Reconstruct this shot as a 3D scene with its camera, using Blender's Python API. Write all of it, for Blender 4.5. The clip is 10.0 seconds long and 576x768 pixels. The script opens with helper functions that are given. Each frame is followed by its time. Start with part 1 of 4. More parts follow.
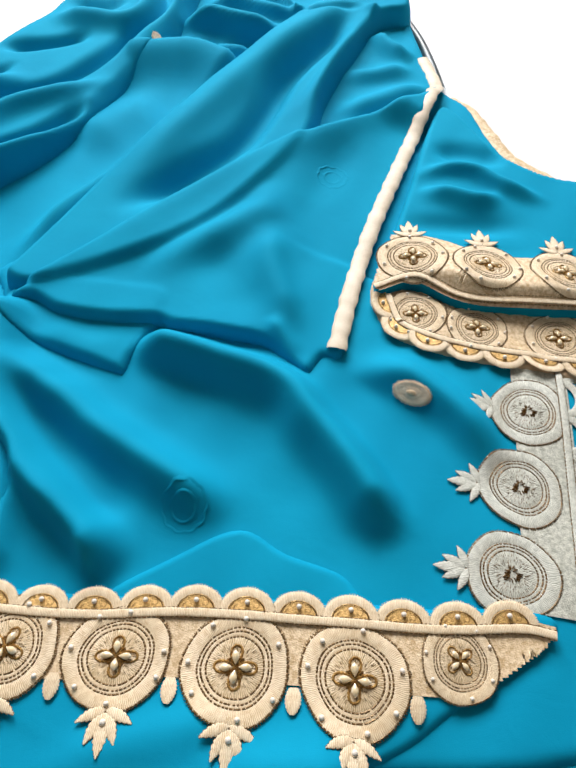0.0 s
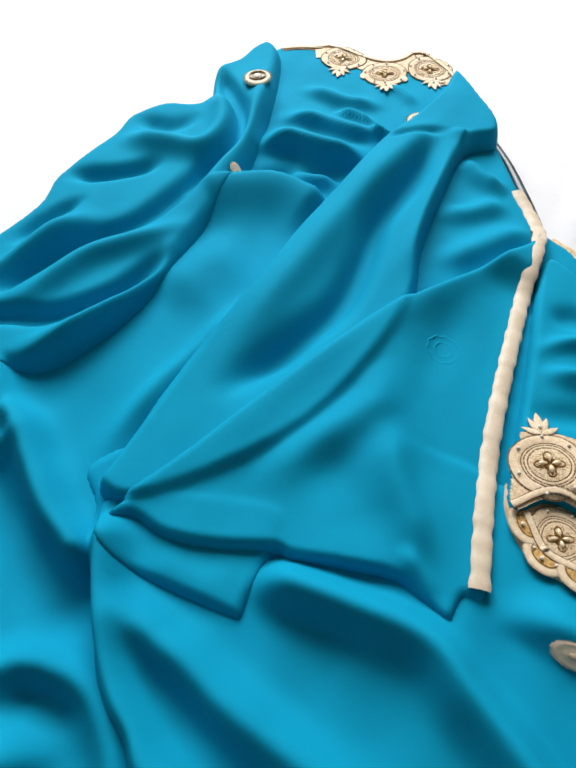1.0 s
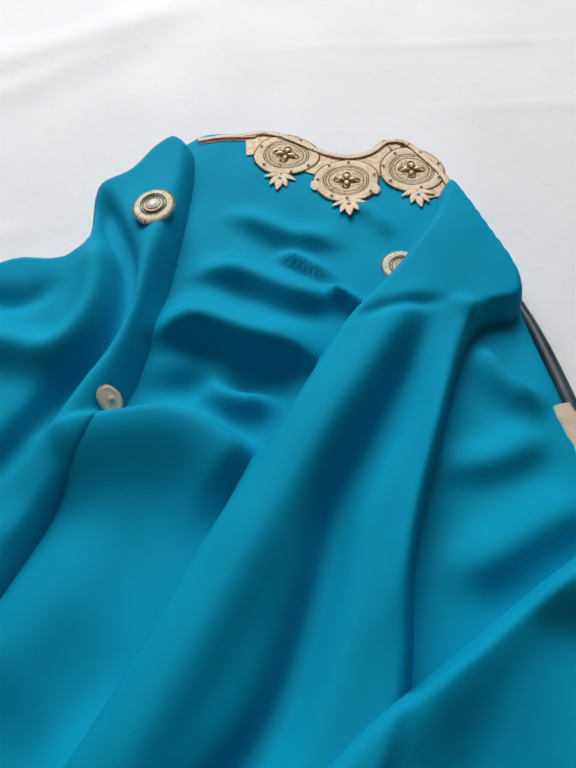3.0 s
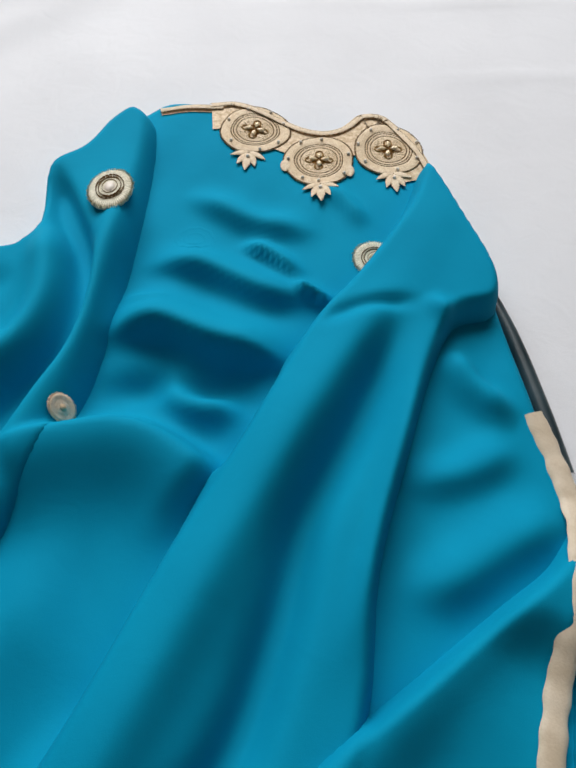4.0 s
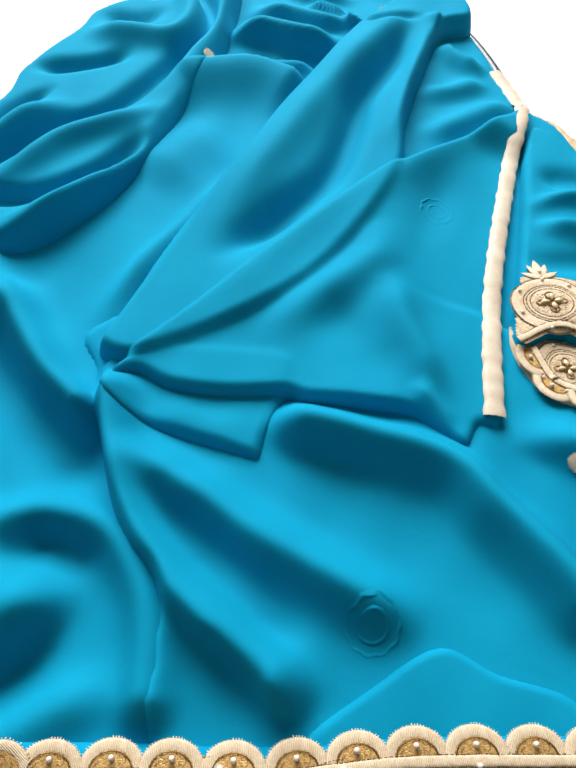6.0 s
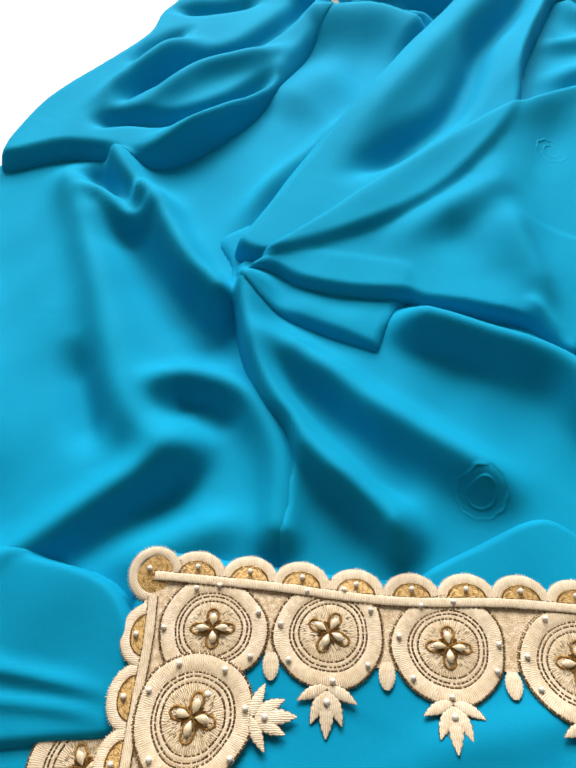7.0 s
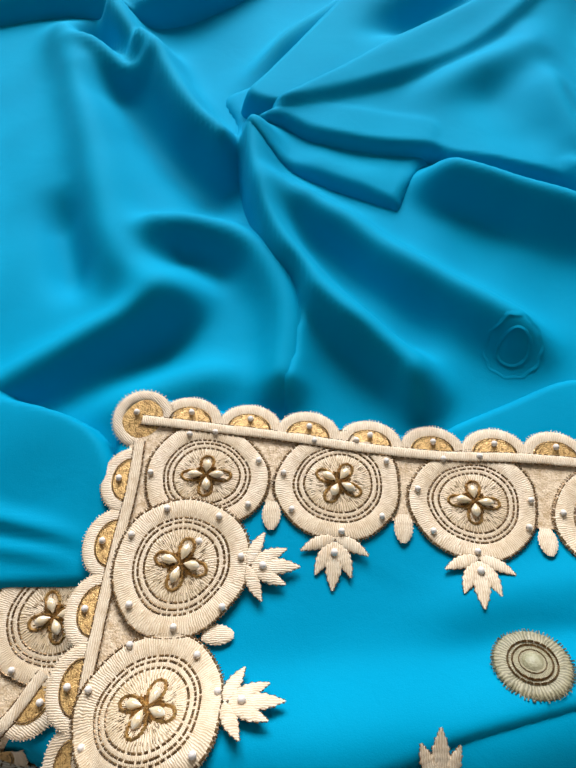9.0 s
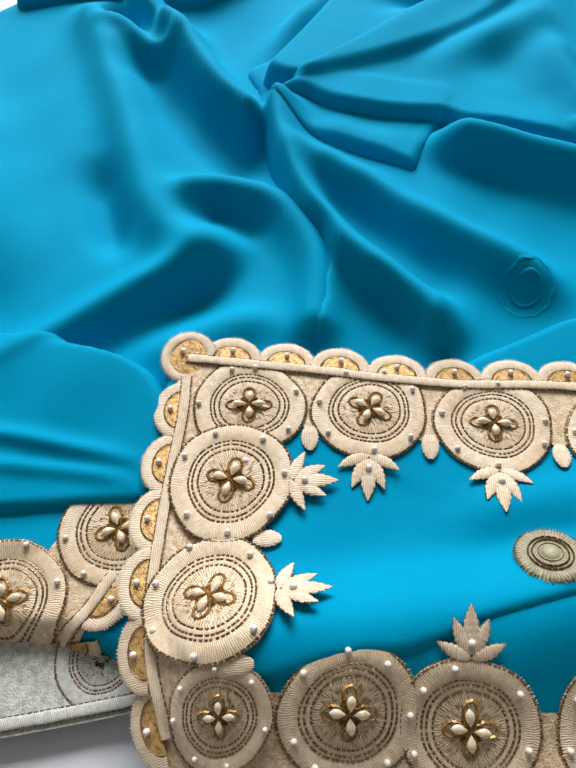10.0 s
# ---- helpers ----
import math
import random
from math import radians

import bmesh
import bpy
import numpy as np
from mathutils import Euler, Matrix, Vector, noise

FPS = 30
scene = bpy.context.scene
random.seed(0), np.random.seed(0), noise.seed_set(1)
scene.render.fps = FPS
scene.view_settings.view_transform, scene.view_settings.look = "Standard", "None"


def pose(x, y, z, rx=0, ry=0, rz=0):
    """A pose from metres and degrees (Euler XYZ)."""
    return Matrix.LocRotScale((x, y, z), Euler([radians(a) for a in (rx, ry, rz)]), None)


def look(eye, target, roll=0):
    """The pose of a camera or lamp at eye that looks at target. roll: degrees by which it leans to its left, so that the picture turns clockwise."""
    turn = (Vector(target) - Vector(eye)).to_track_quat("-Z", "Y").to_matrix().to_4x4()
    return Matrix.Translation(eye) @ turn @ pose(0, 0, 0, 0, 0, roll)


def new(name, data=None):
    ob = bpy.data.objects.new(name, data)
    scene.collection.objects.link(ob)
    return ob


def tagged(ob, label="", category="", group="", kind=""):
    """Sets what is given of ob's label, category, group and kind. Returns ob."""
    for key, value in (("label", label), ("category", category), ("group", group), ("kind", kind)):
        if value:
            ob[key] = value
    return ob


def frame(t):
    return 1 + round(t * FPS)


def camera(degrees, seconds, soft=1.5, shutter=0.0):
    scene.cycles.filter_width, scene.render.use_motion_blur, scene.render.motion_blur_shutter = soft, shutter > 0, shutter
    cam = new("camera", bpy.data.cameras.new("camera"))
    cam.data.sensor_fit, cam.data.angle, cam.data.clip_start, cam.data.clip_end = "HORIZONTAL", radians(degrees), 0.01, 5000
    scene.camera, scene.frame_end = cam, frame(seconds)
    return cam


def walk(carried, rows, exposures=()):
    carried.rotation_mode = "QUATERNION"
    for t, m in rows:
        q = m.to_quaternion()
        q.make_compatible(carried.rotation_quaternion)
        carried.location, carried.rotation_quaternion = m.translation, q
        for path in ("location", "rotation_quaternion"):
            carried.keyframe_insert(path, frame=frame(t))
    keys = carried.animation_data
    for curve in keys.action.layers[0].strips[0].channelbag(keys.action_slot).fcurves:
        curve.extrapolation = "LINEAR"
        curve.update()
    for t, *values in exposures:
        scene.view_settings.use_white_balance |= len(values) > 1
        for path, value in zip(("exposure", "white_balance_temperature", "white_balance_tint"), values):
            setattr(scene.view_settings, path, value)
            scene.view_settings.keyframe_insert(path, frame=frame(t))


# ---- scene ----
cam = camera(51.0, 10.0, soft=2.2)
PATH = [
    (0, (0.100, 0.113, 0.305), (0.128, 1.241, -1.346), -0.9),
    (0.5, (0.056, 0.163, 0.336), (0.029, 1.298, -1.31), -2.4),
    (1, (0.031, 0.239, 0.344), (0.065, 1.394, -1.288), -0.2),
    (1.5, (0.038, 0.317, 0.337), (0.118, 1.462, -1.302), -0.5),
    (2, (0.057, 0.394, 0.338), (0.133, 1.531, -1.306), -1.6),
    (2.5, (0.068, 0.439, 0.317), (0.15, 1.557, -1.338), -1.4),
    (2.7, (0.074, 0.468, 0.308), (0.154, 1.58, -1.352), -1.4),
    (3.8, (0.092, 0.573, 0.271), (0.213, 1.582, -1.452), 2.9),
    (4, (0.093, 0.544, 0.297), (0.23, 1.504, -1.452), 2.9),
    (4.5, (0.079, 0.416, 0.318), (0.152, 1.463, -1.384), -1.8),
    (5, (0.042, 0.314, 0.331), (0.129, 1.388, -1.355), -2.1),
    (5.2, (0.029, 0.284, 0.324), (0.135, 1.37, -1.355), -1.6),
    (6.5, (-0.015, 0.141, 0.289), (0.118, 1.246, -1.373), 3.2),
    (7, (-0.038, 0.122, 0.292), (-0.065, 1.209, -1.386), -1.7),
    (7.5, (-0.023, 0.106, 0.286), (-0.057, 1.198, -1.389), -1.7),
    (8, (-0.05, 0.093, 0.248), (-0.052, 1.174, -1.435), 0.4),
    (8.5, (-0.05, 0.089, 0.23), (-0.069, 1.13, -1.477), 0.4),
    (9, (-0.043, 0.088, 0.232), (-0.058, 1.118, -1.482), 0.7),
    (9.5, (-0.04, 0.081, 0.235), (-0.054, 1.108, -1.481), 0.5),
    (10, (-0.055, 0.056, 0.239), (-0.083, 1.069, -1.486), -1.0),
]
walk(cam, [(t, look(eye, target, roll)) for t, eye, target, roll in PATH],
     exposures=[(0.0, 0.5, 6500, 10), (0.5, 0.4, 6500, 10), (1.0, 0.18, 6500, 10), (1.5, 0.0, 6500, 10), (2.5, -0.4, 6450, 10), (4.0, -0.5, 6450, 10), (4.5, -0.5, 6450, 10),
                (5.0, -0.15, 6500, 10), (6.5, 0.6, 6500, 10), (7.5, 0.6, 6500, 10), (8.0, 0.57, 6350, 12), (8.5, 0.54, 6150, 12), (10.0, 0.48, 6150, 12)])

# ---- light: daylight from a window beyond the head of the bed ----
world = bpy.data.worlds.new("world")
scene.world = world
world.use_nodes = True
wn = world.node_tree.nodes
sky = wn.new("ShaderNodeTexSky")
sky.sky_type, sky.sun_disc, sky.sun_elevation, sky.sun_rotation = 'NISHITA', False, radians(40), radians(20)
world.node_tree.links.new(sky.outputs[0], wn["Background"].inputs[0])
wn["Background"].inputs[1].default_value = 0.1


def area(name, eye, target, w, h, power, colour):
    data = bpy.data.lights.new(name, 'AREA')
    data.shape, data.size, data.size_y, data.energy, data.color = 'RECTANGLE', w, h, power, colour
    ob = new(name, data)
    ob.matrix_world = look(eye, target)
    return ob


area("window_light", (-0.15, 2.42, 1.55), (0.05, 0.4, 0.0), 2.0, 1.3, 88, (0.99, 0.99, 1.0))


# ---- materials ----
def material(name, rough=0.6, metal=0.0, spec=0.5):
    m = bpy.data.materials.new(name)
    m.use_nodes = True
    nt = m.node_tree
    b = nt.nodes["Principled BSDF"]
    b.inputs["Roughness"].default_value = rough
    b.inputs["Metallic"].default_value = metal
    b.inputs["Specular IOR Level"].default_value = spec
    return m, nt, b


def node(nt, kind, **sets):
    n = nt.nodes.new(kind)
    for key, value in sets.items():
        n.inputs[key.replace("_", " ")].default_value = value
    return n


def mottled(name, low, high, scale, rough, bump=0.0, bump_scale=800.0, metal=0.0, spec=0.5, sheen=0.0, fine=0.0, crumple=0.0):
    """Colour drifting between low and high at a broad and a fine scale, with a fine bump."""
    m, nt, b = material(name, rough, metal, spec)
    coord = nt.nodes.new("ShaderNodeTexCoord")
    broad = node(nt, "ShaderNodeTexNoise", Scale=scale, Detail=3.0)
    nt.links.new(coord.outputs["Object"], broad.inputs["Vector"])
    grain = node(nt, "ShaderNodeTexNoise", Scale=bump_scale, Detail=2.0)
    nt.links.new(coord.outputs["Object"], grain.inputs["Vector"])
    add = nt.nodes.new("ShaderNodeMath")
    add.operation = 'MULTIPLY_ADD'
    add.inputs[1].default_value = fine
    nt.links.new(grain.outputs["Fac"], add.inputs[0])
    nt.links.new(broad.outputs["Fac"], add.inputs[2])
    ramp = nt.nodes.new("ShaderNodeValToRGB")
    ramp.color_ramp.elements[0].position, ramp.color_ramp.elements[1].position = 0.3 + fine * 0.5, 0.7 + fine * 0.5
    ramp.color_ramp.elements[0].color, ramp.color_ramp.elements[1].color = (*low, 1), (*high, 1)
    nt.links.new(add.outputs[0], ramp.inputs["Fac"])
    nt.links.new(ramp.outputs["Color"], b.inputs["Base Color"])
    if sheen:
        b.inputs["Sheen Weight"].default_value = sheen
        b.inputs["Sheen Roughness"].default_value = 0.45
    if bump:
        bn = node(nt, "ShaderNodeBump", Strength=bump, Distance=0.0004)
        nt.links.new(grain.outputs["Fac"], bn.inputs["Height"])
        nt.links.new(bn.outputs["Normal"], b.inputs["Normal"])
        if crumple:
            soft_noise = node(nt, "ShaderNodeTexNoise", Scale=45.0, Detail=4.0, Distortion=0.8)
            nt.links.new(coord.outputs["Object"], soft_noise.inputs["Vector"])
            big = node(nt, "ShaderNodeBump", Strength=crumple, Distance=0.012)
            nt.links.new(soft_noise.outputs["Fac"], big.inputs["Height"])
            nt.links.new(big.outputs["Normal"], bn.inputs["Normal"])
    return m


TEAL = mottled("teal_crepe", (0.001, 0.275, 0.45), (0.002, 0.315, 0.50), 14, 0.8, bump=0.16, bump_scale=2000, metal=0.0, spec=0.08, fine=0.2, crumple=0.035)
SHEET = mottled("white_cotton", (0.78, 0.78, 0.79), (0.84, 0.84, 0.85), 9, 0.85, bump=0.2, bump_scale=1500, fine=0.2, crumple=0.05)
IVORY = mottled("ivory_satin", (0.62, 0.50, 0.35), (0.76, 0.64, 0.48), 90, 0.5, bump=0.35, bump_scale=900, sheen=0.2, fine=0.3)
PEACH = mottled("peach_thread", (0.62, 0.42, 0.24), (0.74, 0.54, 0.34), 120, 0.45, bump=0.6, bump_scale=1800, sheen=0.2, fine=0.5)
GOLD = mottled("gold_zari_fill", (0.30, 0.15, 0.04), (0.74, 0.46, 0.16), 500, 0.4, bump=0.9, bump_scale=1600, metal=0.35, fine=0.9)
DARK_STITCH = mottled("antique_gold_stitch", (0.09, 0.05, 0.02), (0.32, 0.19, 0.07), 700, 0.4, metal=0.4, fine=0.3)
PEARL = mottled("pearl", (0.86, 0.76, 0.64), (0.92, 0.85, 0.76), 200, 0.32, spec=0.4)
CRYSTAL = mottled("champagne_crystal", (0.84, 0.60, 0.28), (1.0, 0.90, 0.70), 260, 0.08, metal=0.1, spec=0.9)
OLIVE = mottled("olive_gold_thread", (0.30, 0.27, 0.14), (0.52, 0.48, 0.30), 200, 0.45, bump=0.6, bump_scale=1600, fine=0.5)
# piping lying in shade: the shade is put into this near-black colour
SHADED_PIPING = mottled("shaded_piping_satin", (0.015, 0.03, 0.035), (0.05, 0.08, 0.09), 40, 0.35, spec=0.6)
PLASTER = mottled("white_wall_paint", (0.34, 0.33, 0.31), (0.40, 0.39, 0.37), 3, 0.9, bump=0.1, bump_scale=200)
WOOD = mottled("wooden_floor_boards", (0.20, 0.12, 0.06), (0.32, 0.20, 0.11), 6, 0.5)


# ---- curves and cloth sheets ----
def spline(points, closed=False, step=8):
    """A smooth line through a few control points."""
    p = np.array(points, float)
    n = len(p)
    out = []
    for i in range(n if closed else n - 1):
        if closed:
            a, b, c, d = p[i - 1], p[i], p[(i + 1) % n], p[(i + 2) % n]
        else:
            b, c = p[i], p[i + 1]
            a = p[i - 1] if i else 2 * b - c
            d = p[i + 2] if i + 2 < n else 2 * c - b
        for k in range(step):
            u = k / step
            out.append(0.5 * (2 * b + (c - a) * u + (2 * a - 5 * b + 4 * c - d) * u * u + (3 * b - a - 3 * c + d) * u ** 3))
    if not closed:
        out.append(p[-1])
    return np.array(out)


def nearest(x, y, line, closed=False):
    """Distance to a line, the share of its length at the nearest place, and the side (plus: left)."""
    a = line
    b = np.roll(line, -1, axis=0)
    if not closed:
        a, b = a[:-1], b[:-1]
    length = np.hypot(*(b - a).T)
    start = np.concatenate([[0], np.cumsum(length)])
    best = np.full(x.shape, 1e9)
    along = np.zeros(x.shape)
    side = np.ones(x.shape)
    for i in range(len(a)):
        ux, uy = (b[i] - a[i]) / max(length[i], 1e-9)
        dx, dy = x - a[i][0], y - a[i][1]
        s = np.clip(dx * ux + dy * uy, 0, length[i])
        d = np.hypot(dx - s * ux, dy - s * uy)
        m = d < best
        best = np.where(m, d, best)
        along = np.where(m, (start[i] + s) / start[-1], along)
        side = np.where(m, np.where(ux * dy - uy * dx >= 0, 1.0, -1.0), side)
    return best, along, side


def inside(x, y, poly):
    hit = np.zeros(x.shape, bool)
    for (ax, ay), (bx, by) in zip(poly, np.roll(poly, -1, axis=0)):
        if ay != by:
            hit ^= ((ay > y) != (by > y)) & (x < (bx - ax) * (y - ay) / (by - ay) + ax)
    return hit


class Fold:
    """A ridge (or, with a negative height, a hollow) along a smooth line; wl and wr: its breadth on the left and right."""

    def __init__(self, points, height, wl, wr=None, power=2.0, ends=0.34):
        self.line, self.height, self.wl, self.wr, self.power, self.ends = spline(points), height * 1.08, wl, wr or wl, power, ends

    def __call__(self, x, y):
        z = np.zeros(x.shape)
        reach = 3 * max(self.wl, self.wr)
        lo, hi = self.line.min(0) - reach, self.line.max(0) + reach
        m = (x > lo[0]) & (x < hi[0]) & (y > lo[1]) & (y < hi[1])
        if m.any():
            d, s, side = nearest(x[m], y[m], self.line)
            e = np.clip(np.minimum(s, 1 - s) / self.ends, 0, 1)
            e = e * e * (3 - 2 * e)
            z[m] = self.height * e * np.exp(-(d / np.where(side > 0, self.wl, self.wr)) ** self.power)
        return z


class Sheet:
    """A layer of cloth: an outline, the layer that it lies on, its height over the bed, its folds and the roll of its edge."""

    def __init__(self, outline, under, level, folds, roll=0.012, drop=2.2, ripple=0.0007, thick=0.002, blend=0.003):
        self.poly = spline(outline, True, 5)
        self.tables = {}
        self.under, self.level, self.folds, self.roll, self.drop, self.ripple, self.thick, self.blend = under, level, folds, roll, drop, ripple, thick, blend

    def edge(self, x, y):
        d, _, _ = nearest(x, y, self.poly, True)
        return np.where(inside(x, y, self.poly), d, -d)

    def own(self, x, y):
        z = np.full(x.shape, self.level)
        for f in self.folds:
            z = z + f(x, y)
        z += self.ripple * (np.sin(x * 61 + 17 * y) * np.sin(y * 47 - 21 * x) + 0.5 * np.sin(x * 133 - y * 89))
        return z

    def full(self, x, y, low):
        own, least = self.own(x, y), low + self.thick
        return 0.5 * (own + least + np.sqrt((own - least) ** 2 + self.blend ** 2))

    def __call__(self, x, y, skirt=True):
        low = self.under(x, y)
        d = self.edge(x, y)
        u = np.clip(d / self.roll, 0, 1)
        e = 1 - (1 - u) ** 2
        own = self.full(x, y, low)
        z = low + (own - low) * e
        return np.where(d >= 0, z, low + d * self.drop) if skirt else np.where(d >= 0, z, low)

    def unrolled(self, x, y):
        """The height without the roll of the edge."""
        return self.looked_up("open", lambda gx, gy: self.full(gx, gy, self.under(gx, gy)), x, y)

    def top(self, x, y):
        """The height of this layer, or of what lies under it outside the outline."""
        return self.looked_up("top", lambda gx, gy: self(gx, gy, False), x, y)

    def looked_up(self, key, make, x, y):
        """Heights from a table that is made once."""
        step = 0.0015
        if key not in self.tables:
            self.lo, hi = self.poly.min(0) - 0.012, self.poly.max(0) + 0.012
            self.nx, self.ny = int((hi[0] - self.lo[0]) / step) + 2, int((hi[1] - self.lo[1]) / step) + 2
            gx, gy = np.meshgrid(self.lo[0] + step * np.arange(self.nx), self.lo[1] + step * np.arange(self.ny))
            self.tables[key] = make(gx.ravel(), gy.ravel()).reshape(self.ny, self.nx)
        u, v = (x - self.lo[0]) / step, (y - self.lo[1]) / step
        m = (u >= 0) & (v >= 0) & (u < self.nx - 1) & (v < self.ny - 1)
        z = np.empty(np.shape(x))
        if not m.all():
            z[~m] = self.under(x[~m], y[~m])
        if m.any():
            i, j = u[m].astype(int), v[m].astype(int)
            a, c, t = u[m] - i, v[m] - j, self.tables[key]
            z[m] = (t[j, i] * (1 - a) + t[j, i + 1] * a) * (1 - c) + (t[j + 1, i] * (1 - a) + t[j + 1, i + 1] * a) * c
        return z


def at(surface, x, y):
    return float(surface(np.array([float(x)]), np.array([float(y)]))[0])


def normal_at(surface, x, y, h=0.004):
    dx = (at(surface, x + h, y) - at(surface, x - h, y)) / (2 * h)
    dy = (at(surface, x, y + h) - at(surface, x, y - h)) / (2 * h)
    return Vector((-dx, -dy, 1)).normalized()


def mesh_of(name, verts, faces, mat, smooth=True):
    me = bpy.data.meshes.new(name)
    me.from_pydata(verts, [], faces)
    me.materials.append(mat)
    if smooth:
        me.polygons.foreach_set("use_smooth", [True] * len(me.polygons))
    me.update()
    return me


def grid_mesh(name, surface, box, step, mat, keep=None):
    x0, y0, x1, y1 = box
    nx, ny = int((x1 - x0) / step) + 1, int((y1 - y0) / step) + 1
    gx, gy = np.meshgrid(np.linspace(x0, x1, nx), np.linspace(y0, y1, ny))
    gx, gy = gx.ravel(), gy.ravel()
    if keep is None:
        ok = np.ones(gx.shape, bool)
    else:
        ok = keep(gx, gy) > -0.009
    z = np.zeros(gx.shape)
    z[ok] = surface(gx[ok], gy[ok])
    idx = np.arange(nx * ny).reshape(ny, nx)
    q = np.stack([idx[:-1, :-1], idx[:-1, 1:], idx[1:, 1:], idx[1:, :-1]], -1).reshape(-1, 4)
    q = q[ok[q].all(1)]
    used, inv = np.unique(q, return_inverse=True)
    verts = np.stack([gx, gy, z], -1)[used]
    return mesh_of(name, verts.tolist(), inv.reshape(-1, 4).tolist(), mat)


def link(name, me, parent=None, label=""):
    ob = new(name, me)
    ob.parent = parent
    if label:
        tagged(ob, label)
    return ob


def cloth(name, sheet, step, parent, label="", mat=None):
    lo, hi = sheet.poly.min(0) - 0.01, sheet.poly.max(0) + 0.01
    me = grid_mesh(name, sheet, (lo[0], lo[1], hi[0], hi[1]), step, mat or TEAL, sheet.edge)
    return link(name, me, parent, label)


# ---- the room: plain walls, a window, a bed ----
def box_mesh(name, lo, hi, mat, bevel=0.0):
    bm = bmesh.new()
    bmesh.ops.create_cube(bm, size=1)
    for v in bm.verts:
        v.co = Vector([lo[i] + (hi[i] - lo[i]) * (v.co[i] + 0.5) for i in range(3)])
    if bevel:
        bmesh.ops.bevel(bm, geom=bm.edges, offset=bevel, segments=4, affect='EDGES', profile=0.5)
    me = bpy.data.meshes.new(name)
    bm.to_mesh(me)
    bm.free()
    me.materials.append(mat)
    return me


def structure(name, lo, hi, mat, label, category):
    return tagged(new(name, box_mesh(name, lo, hi, mat)), label, category, kind="structure")


structure("floor", (-2.7, -2.2, -0.66), (2.9, 2.5, -0.56), WOOD, "plain brown wooden floor under the bed", "floor")
structure("ceiling", (-2.7, -2.2, 2.5), (2.9, 2.5, 2.6), PLASTER, "plain white painted ceiling", "ceiling")
structure("wall_west", (-2.8, -2.2, -0.56), (-2.7, 2.5, 2.5), PLASTER, "plain white painted wall", "wall")
structure("wall_east", (2.9, -2.2, -0.56), (3.0, 2.5, 2.5), PLASTER, "plain white painted wall", "wall")
structure("wall_south", (-2.8, -2.3, -0.56), (3.0, -2.2, 2.5), PLASTER, "plain white painted wall", "wall")
wall_north = structure("wall_north", (-2.8, 2.5, -0.56), (3.0, 2.6, 0.8), PLASTER, "white painted wall with a wide window opening", "wall")
for lo, hi in (((-2.8, 2.5, 2.3), (3.0, 2.6, 2.5)), ((-2.8, 2.5, 0.8), (-1.25, 2.6, 2.3)), ((0.95, 2.5, 0.8), (3.0, 2.6, 2.3))):
    link("wall_panel", box_mesh("wall_panel", lo, hi, PLASTER), wall_north)

SHEET_FOLDS = [Fold([(-0.5, 0.98), (-0.2, 1.06), (0.0, 1.16), (0.1, 1.24)], 0.006, 0.035, 0.022),
               Fold([(-0.5, 0.9), (-0.25, 0.97), (-0.05, 1.09), (0.05, 1.2)], 0.004, 0.025, 0.02),
               Fold([(0.05, 1.09), (0.25, 1.085), (0.55, 1.07)], 0.0015, 0.004, 0.004),
               Fold([(0.22, 0.98), (0.35, 0.975), (0.6, 0.96)], 0.0015, 0.005, 0.004),
               Fold([(-0.3, 0.82), (-0.12, 0.855), (-0.02, 0.87)], 0.0012, 0.004, 0.004),
               Fold([(0.40, 0.85), (0.342, 0.74), (0.284, 0.63), (0.26, 0.58)], 0.003, 0.012, 0.006)]


def bed_surface(x, y):
    z = np.zeros(x.shape)
    for f in SHEET_FOLDS:
        z = z + f(x, y)
    return z + 0.0006 * np.sin(x * 40 + y * 13) * np.sin(y * 33 - x * 11) - 0.0046


bed = tagged(new("bed"), "bed made up with a smooth white cotton sheet", "bed")
link("mattress", box_mesh("mattress", (-0.9, -0.75, -0.30), (1.0, 1.45, -0.016), SHEET, 0.01), bed)
link("bed_base", box_mesh("bed_base", (-0.88, -0.73, -0.56), (0.98, 1.43, -0.30), WOOD, 0.01), bed)
bed_sheet = tagged(link("bed_sheet", grid_mesh("bed_sheet", bed_surface, (-0.9, -0.75, 1.0, 1.45), 0.008, SHEET)),
                   "white cotton bed sheet with a few soft creases", "bed sheet")

# ---- the dress, laid out on the sheet ----
dress = tagged(new("dress"), "teal crepe dress with cream embroidered lace, laid on the bed", "dress")


def flat(x, y):
    return np.zeros(np.shape(x)) - 0.004


